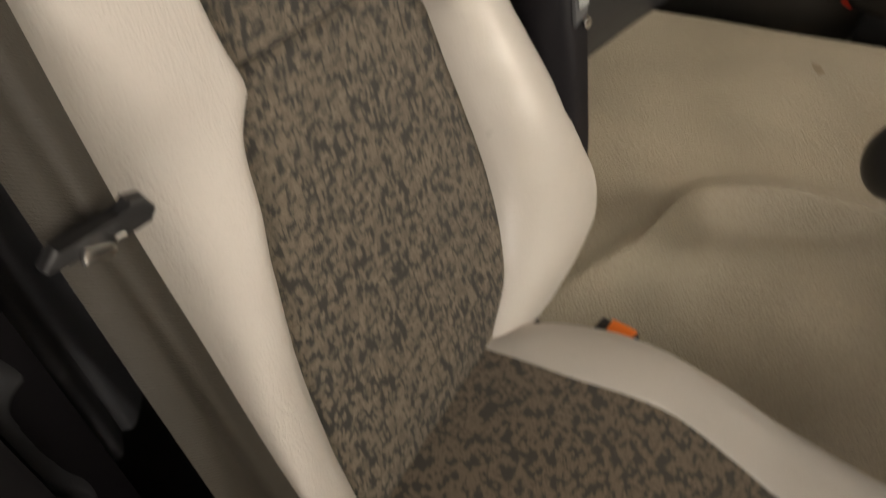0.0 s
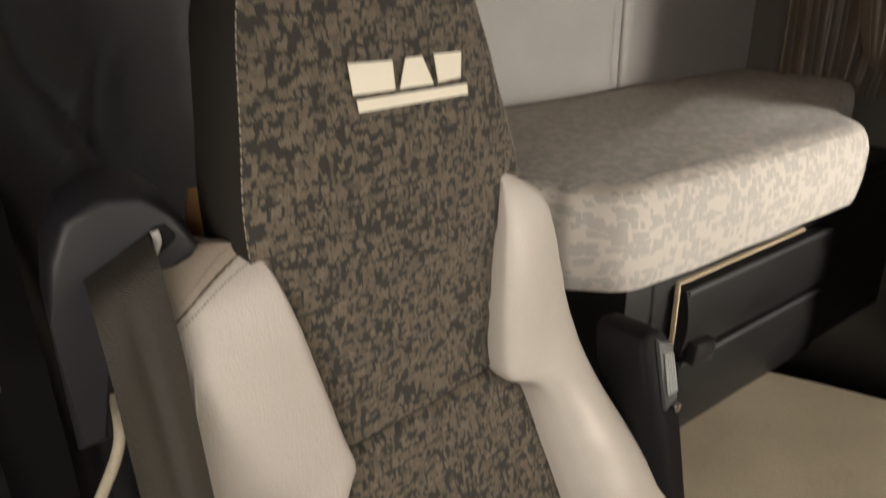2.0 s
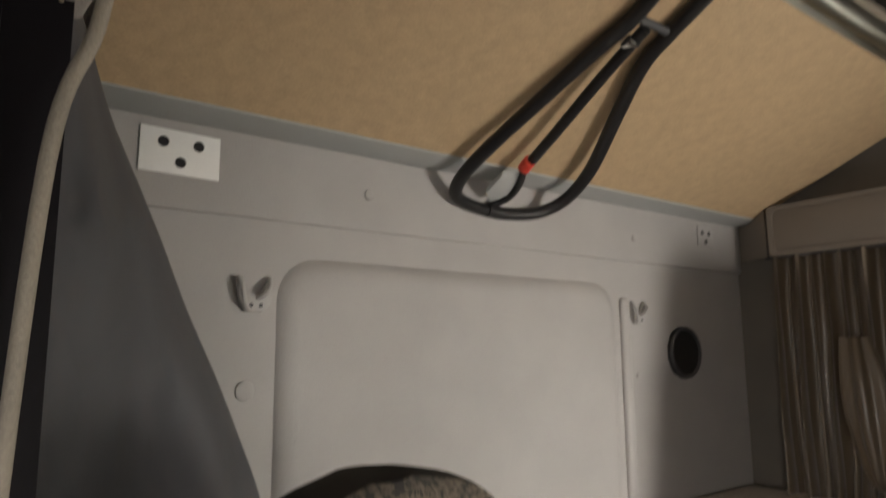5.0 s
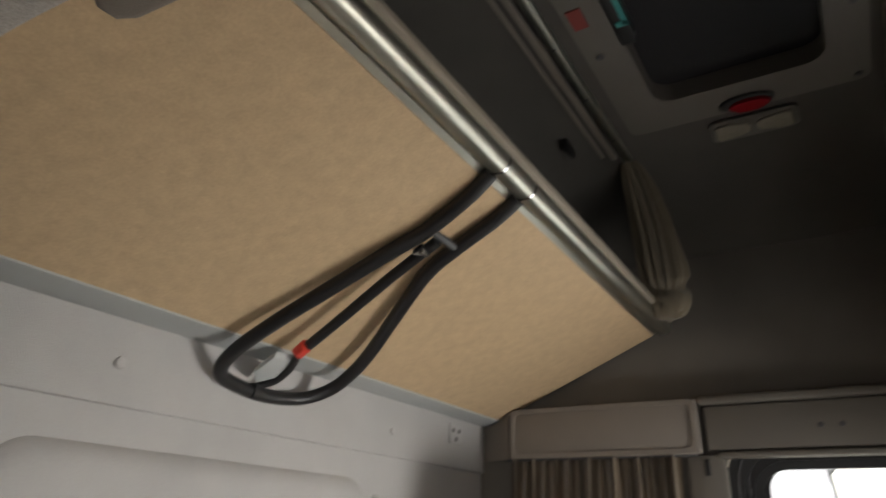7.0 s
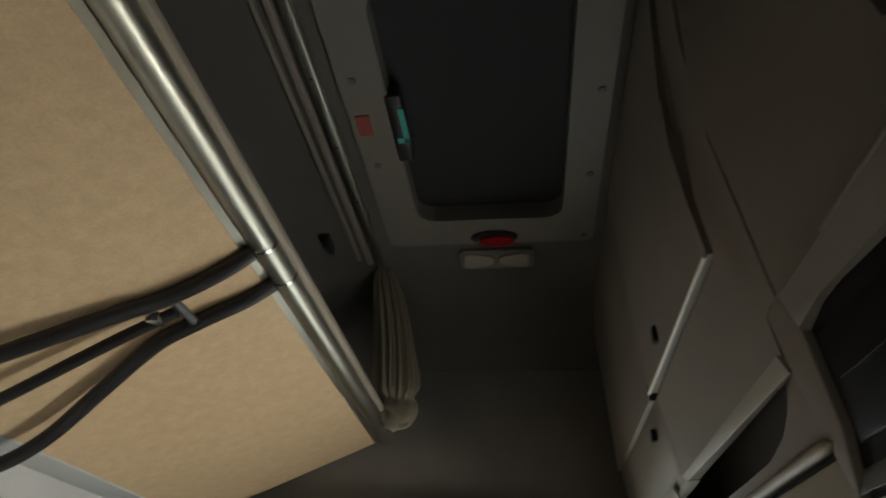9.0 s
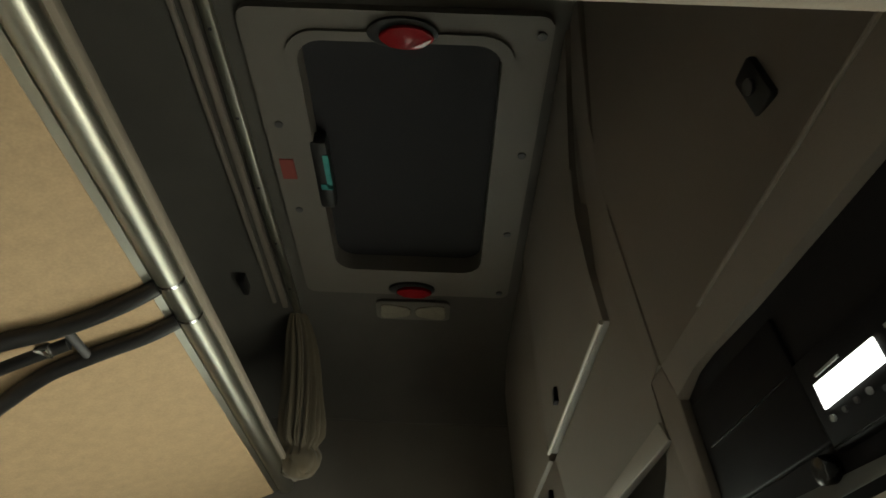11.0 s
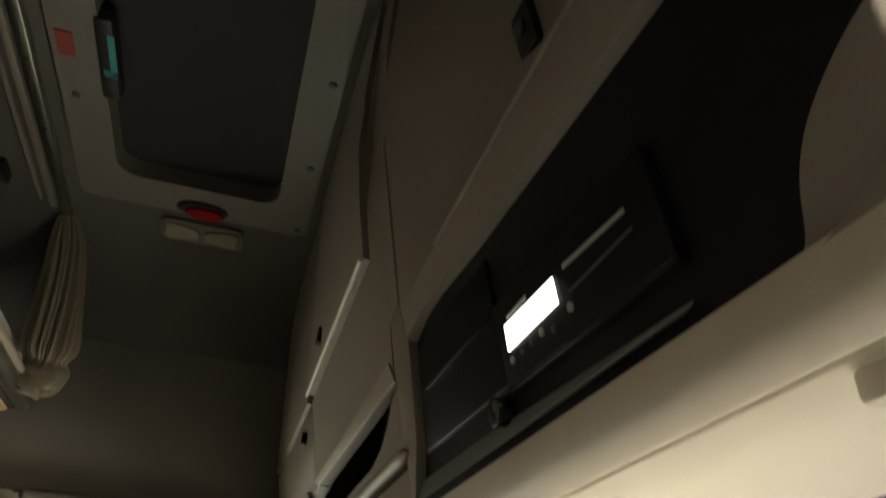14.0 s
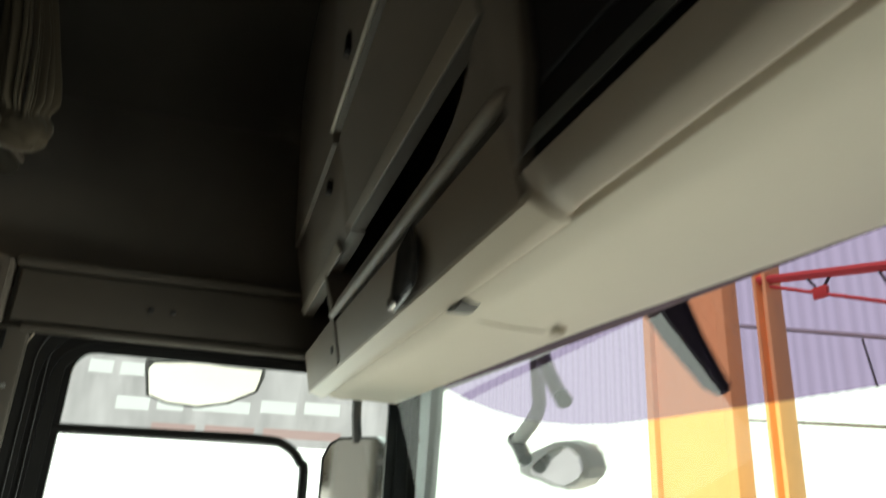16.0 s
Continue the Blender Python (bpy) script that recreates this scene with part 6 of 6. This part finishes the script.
prism(bm, [(x, -0.799 - 0.12 * (x - 1.92) - 0.40 * (z - 1.58), z) for x, z in [(2.070, 1.576), (2.030, 1.596), (1.950, 1.622), (1.880, 1.627), (1.805, 1.613), (1.742, 1.594), (1.701, 1.566), (1.708, 1.551), (1.740, 1.541), (1.783, 1.532), (1.870, 1.541), (1.969, 1.554), (2.045, 1.562)]], (0, 0.003, 0), 0.0008, 1)
part("glass", bm, M_MIRROR, fm, "mirror glass", smooth=False)
# arm and limb painted white for the bright haze over them
bm = bmesh.new()
tube(bm, smooth_path([(2.01, -0.80, 1.90), (2.005, -0.80, 1.84), (1.995, -0.80, 1.78), (1.990, -0.80, 1.73), (2.030, -0.80, 1.695), (2.075, -0.80, 1.672), (2.12, -0.80, 1.650)], 7), 0.019, 10)
part("arm", bm, M_WHITE, fm)
bm = bmesh.new()
tube(bm, smooth_path([(1.975, -0.80, 1.88), (1.940, -0.80, 1.82), (1.890, -0.80, 1.765), (1.850, -0.80, 1.730)], 6), 0.020, 10)
part("limb", bm, M_WHITE, fm)
bm = bmesh.new()
tube(bm, [(1.862, -0.80, 1.742), (1.846, -0.80, 1.727)], 0.021, 10)
part("cap", bm, M_BLACK, fm)
bm = bmesh.new()
tube(bm, [(2.150, -0.80, 1.655), (2.110, -0.80, 1.630), (2.075, -0.80, 1.598)], 0.021, 12)
part("joint", bm, M_BLACK, fm, "black swivel joint")
wa = thing("mirror_bracket", "dark tapered mirror bracket outside the windscreen", "bracket", group="mirror brackets")
bm = bmesh.new()
prism(bm, [(1.530, -0.80, 1.90), (1.375, -0.80, 1.88), (1.343, -0.80, 1.797), (1.276, -0.80, 1.700), (1.282, -0.80, 1.687), (1.304, -0.80, 1.684), (1.339, -0.80, 1.700), (1.444, -0.80, 1.805)], (0, -0.012, 0), 0.004)
part("bracket", bm, M_DARKGREY, wa)
wb = thing("mirror_bracket", "black bent mirror bracket outside the windscreen", "bracket", group="mirror brackets")
bm = bmesh.new()
prism(bm, [(0.757, -0.66, 1.80), (0.685, -0.66, 1.80), (0.672, -0.66, 1.700), (0.640, -0.66, 1.672), (0.645, -0.66, 1.645), (0.700, -0.66, 1.662)], (0, -0.03, 0), 0.006)
part("bracket", bm, M_BLACK, wb)

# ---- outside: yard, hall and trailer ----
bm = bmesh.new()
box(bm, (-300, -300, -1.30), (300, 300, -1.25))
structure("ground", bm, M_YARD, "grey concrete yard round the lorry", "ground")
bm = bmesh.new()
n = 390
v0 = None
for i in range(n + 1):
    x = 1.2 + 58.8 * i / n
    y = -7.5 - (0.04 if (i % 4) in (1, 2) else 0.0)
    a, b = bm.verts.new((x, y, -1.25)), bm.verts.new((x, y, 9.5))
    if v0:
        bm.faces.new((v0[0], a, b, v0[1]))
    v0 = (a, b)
structure("backdrop_front", bm, M_HALL, "white sheeting of the hall beyond the windscreen, glowing in place of daylight", "backdrop", smooth=False)
hall = thing("steel_frame", "yellow and red painted steel frame of the hall beyond the windscreen", "steel frame")


def column(x0, x1, y, flange):
    bm = bmesh.new()
    box(bm, (x0 + flange, y - 0.03, -1.25), (x1 - flange, y + 0.03, 6.6), 0.015)
    for a in (x0, x1 - flange):
        box(bm, (a, y - 0.10, -1.25), (a + flange - 0.002, y + 0.10, 6.6), 0.015)
    part("column", bm, M_COLUMN, hall, "yellow painted steel column")


column(6.13, 7.62, -5.0, 0.14)
column(5.525, 5.71, -5.02, 0.05)


def chord(xa, za, xb, zb, y, r, name, mat, label):
    bm = bmesh.new()
    tube(bm, [(xa + (xb - xa) * k / 6, y, za + (zb - za) * k / 6) for k in range(7)], r, 8)
    part(name, bm, mat, hall, label)


# roof truss and the pipes along the sheeting, sloped to fit the camera's view
chord(5.72, 3.66, 0.6, 2.74, -4.98, 0.045, "beam", M_TRUSS, "red painted sloping beam")
chord(5.52, 3.55, 3.2, 2.69, -4.98, 0.018, "tie_rod", M_TRUSS, "thin red tie rod")
for xa, za, xb in ((4.94, 3.34, 5.10), (4.94, 3.34, 4.80), (4.20, 3.06, 4.36), (4.20, 3.06, 4.06)):
    chord(xa, za, xb, 3.66 - 0.1797 * (5.72 - xb), -4.98, 0.014, "brace", M_DARKGREY, "thin dark brace")
bm = bmesh.new()
box(bm, (4.86, -5.0, 3.29), (5.02, -4.96, 3.40), 0.01)
part("gusset", bm, M_TRUSS, hall, "red gusset plate")
chord(8.95, 4.15, 4.4, 2.95, -7.36, 0.034, "cladding_rail", M_GREYMETAL, "blue-grey rail on the sheeting")
chord(8.95, 2.705, 4.8, 2.245, -7.36, 0.022, "pipe", M_GREYMETAL, "thin grey pipe")
chord(6.64, 3.50, 6.54, 2.90, -7.36, 0.014, "pipe", M_DARKGREY, "thin dark pipe")
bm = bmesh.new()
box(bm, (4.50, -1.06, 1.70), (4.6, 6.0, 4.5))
tl = structure("backdrop_side", bm, M_BOARDING, "glowing pale boarding with faded lettering beyond the passenger window", "backdrop", smooth=False)
# added panel that glows below the boarding
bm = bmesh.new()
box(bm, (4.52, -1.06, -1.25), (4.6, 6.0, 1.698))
structure("backdrop_side_low", bm, M_BRIGHTLOW, "glowing panel added under the boarding in place of daylight", "backdrop", smooth=False)
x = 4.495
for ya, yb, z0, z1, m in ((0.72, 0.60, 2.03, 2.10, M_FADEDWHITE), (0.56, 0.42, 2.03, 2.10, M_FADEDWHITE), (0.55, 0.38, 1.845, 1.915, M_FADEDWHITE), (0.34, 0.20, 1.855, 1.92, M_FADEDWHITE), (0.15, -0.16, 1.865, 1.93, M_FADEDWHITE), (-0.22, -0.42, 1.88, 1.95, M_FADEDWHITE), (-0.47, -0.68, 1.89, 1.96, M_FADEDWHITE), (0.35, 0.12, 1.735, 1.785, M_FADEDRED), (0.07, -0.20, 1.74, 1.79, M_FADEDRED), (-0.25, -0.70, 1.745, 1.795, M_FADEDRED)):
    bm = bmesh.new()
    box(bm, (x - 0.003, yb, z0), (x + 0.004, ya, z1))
    part("plain_bar", bm, m, tl, "plain glowing bar of faded lettering", smooth=False)
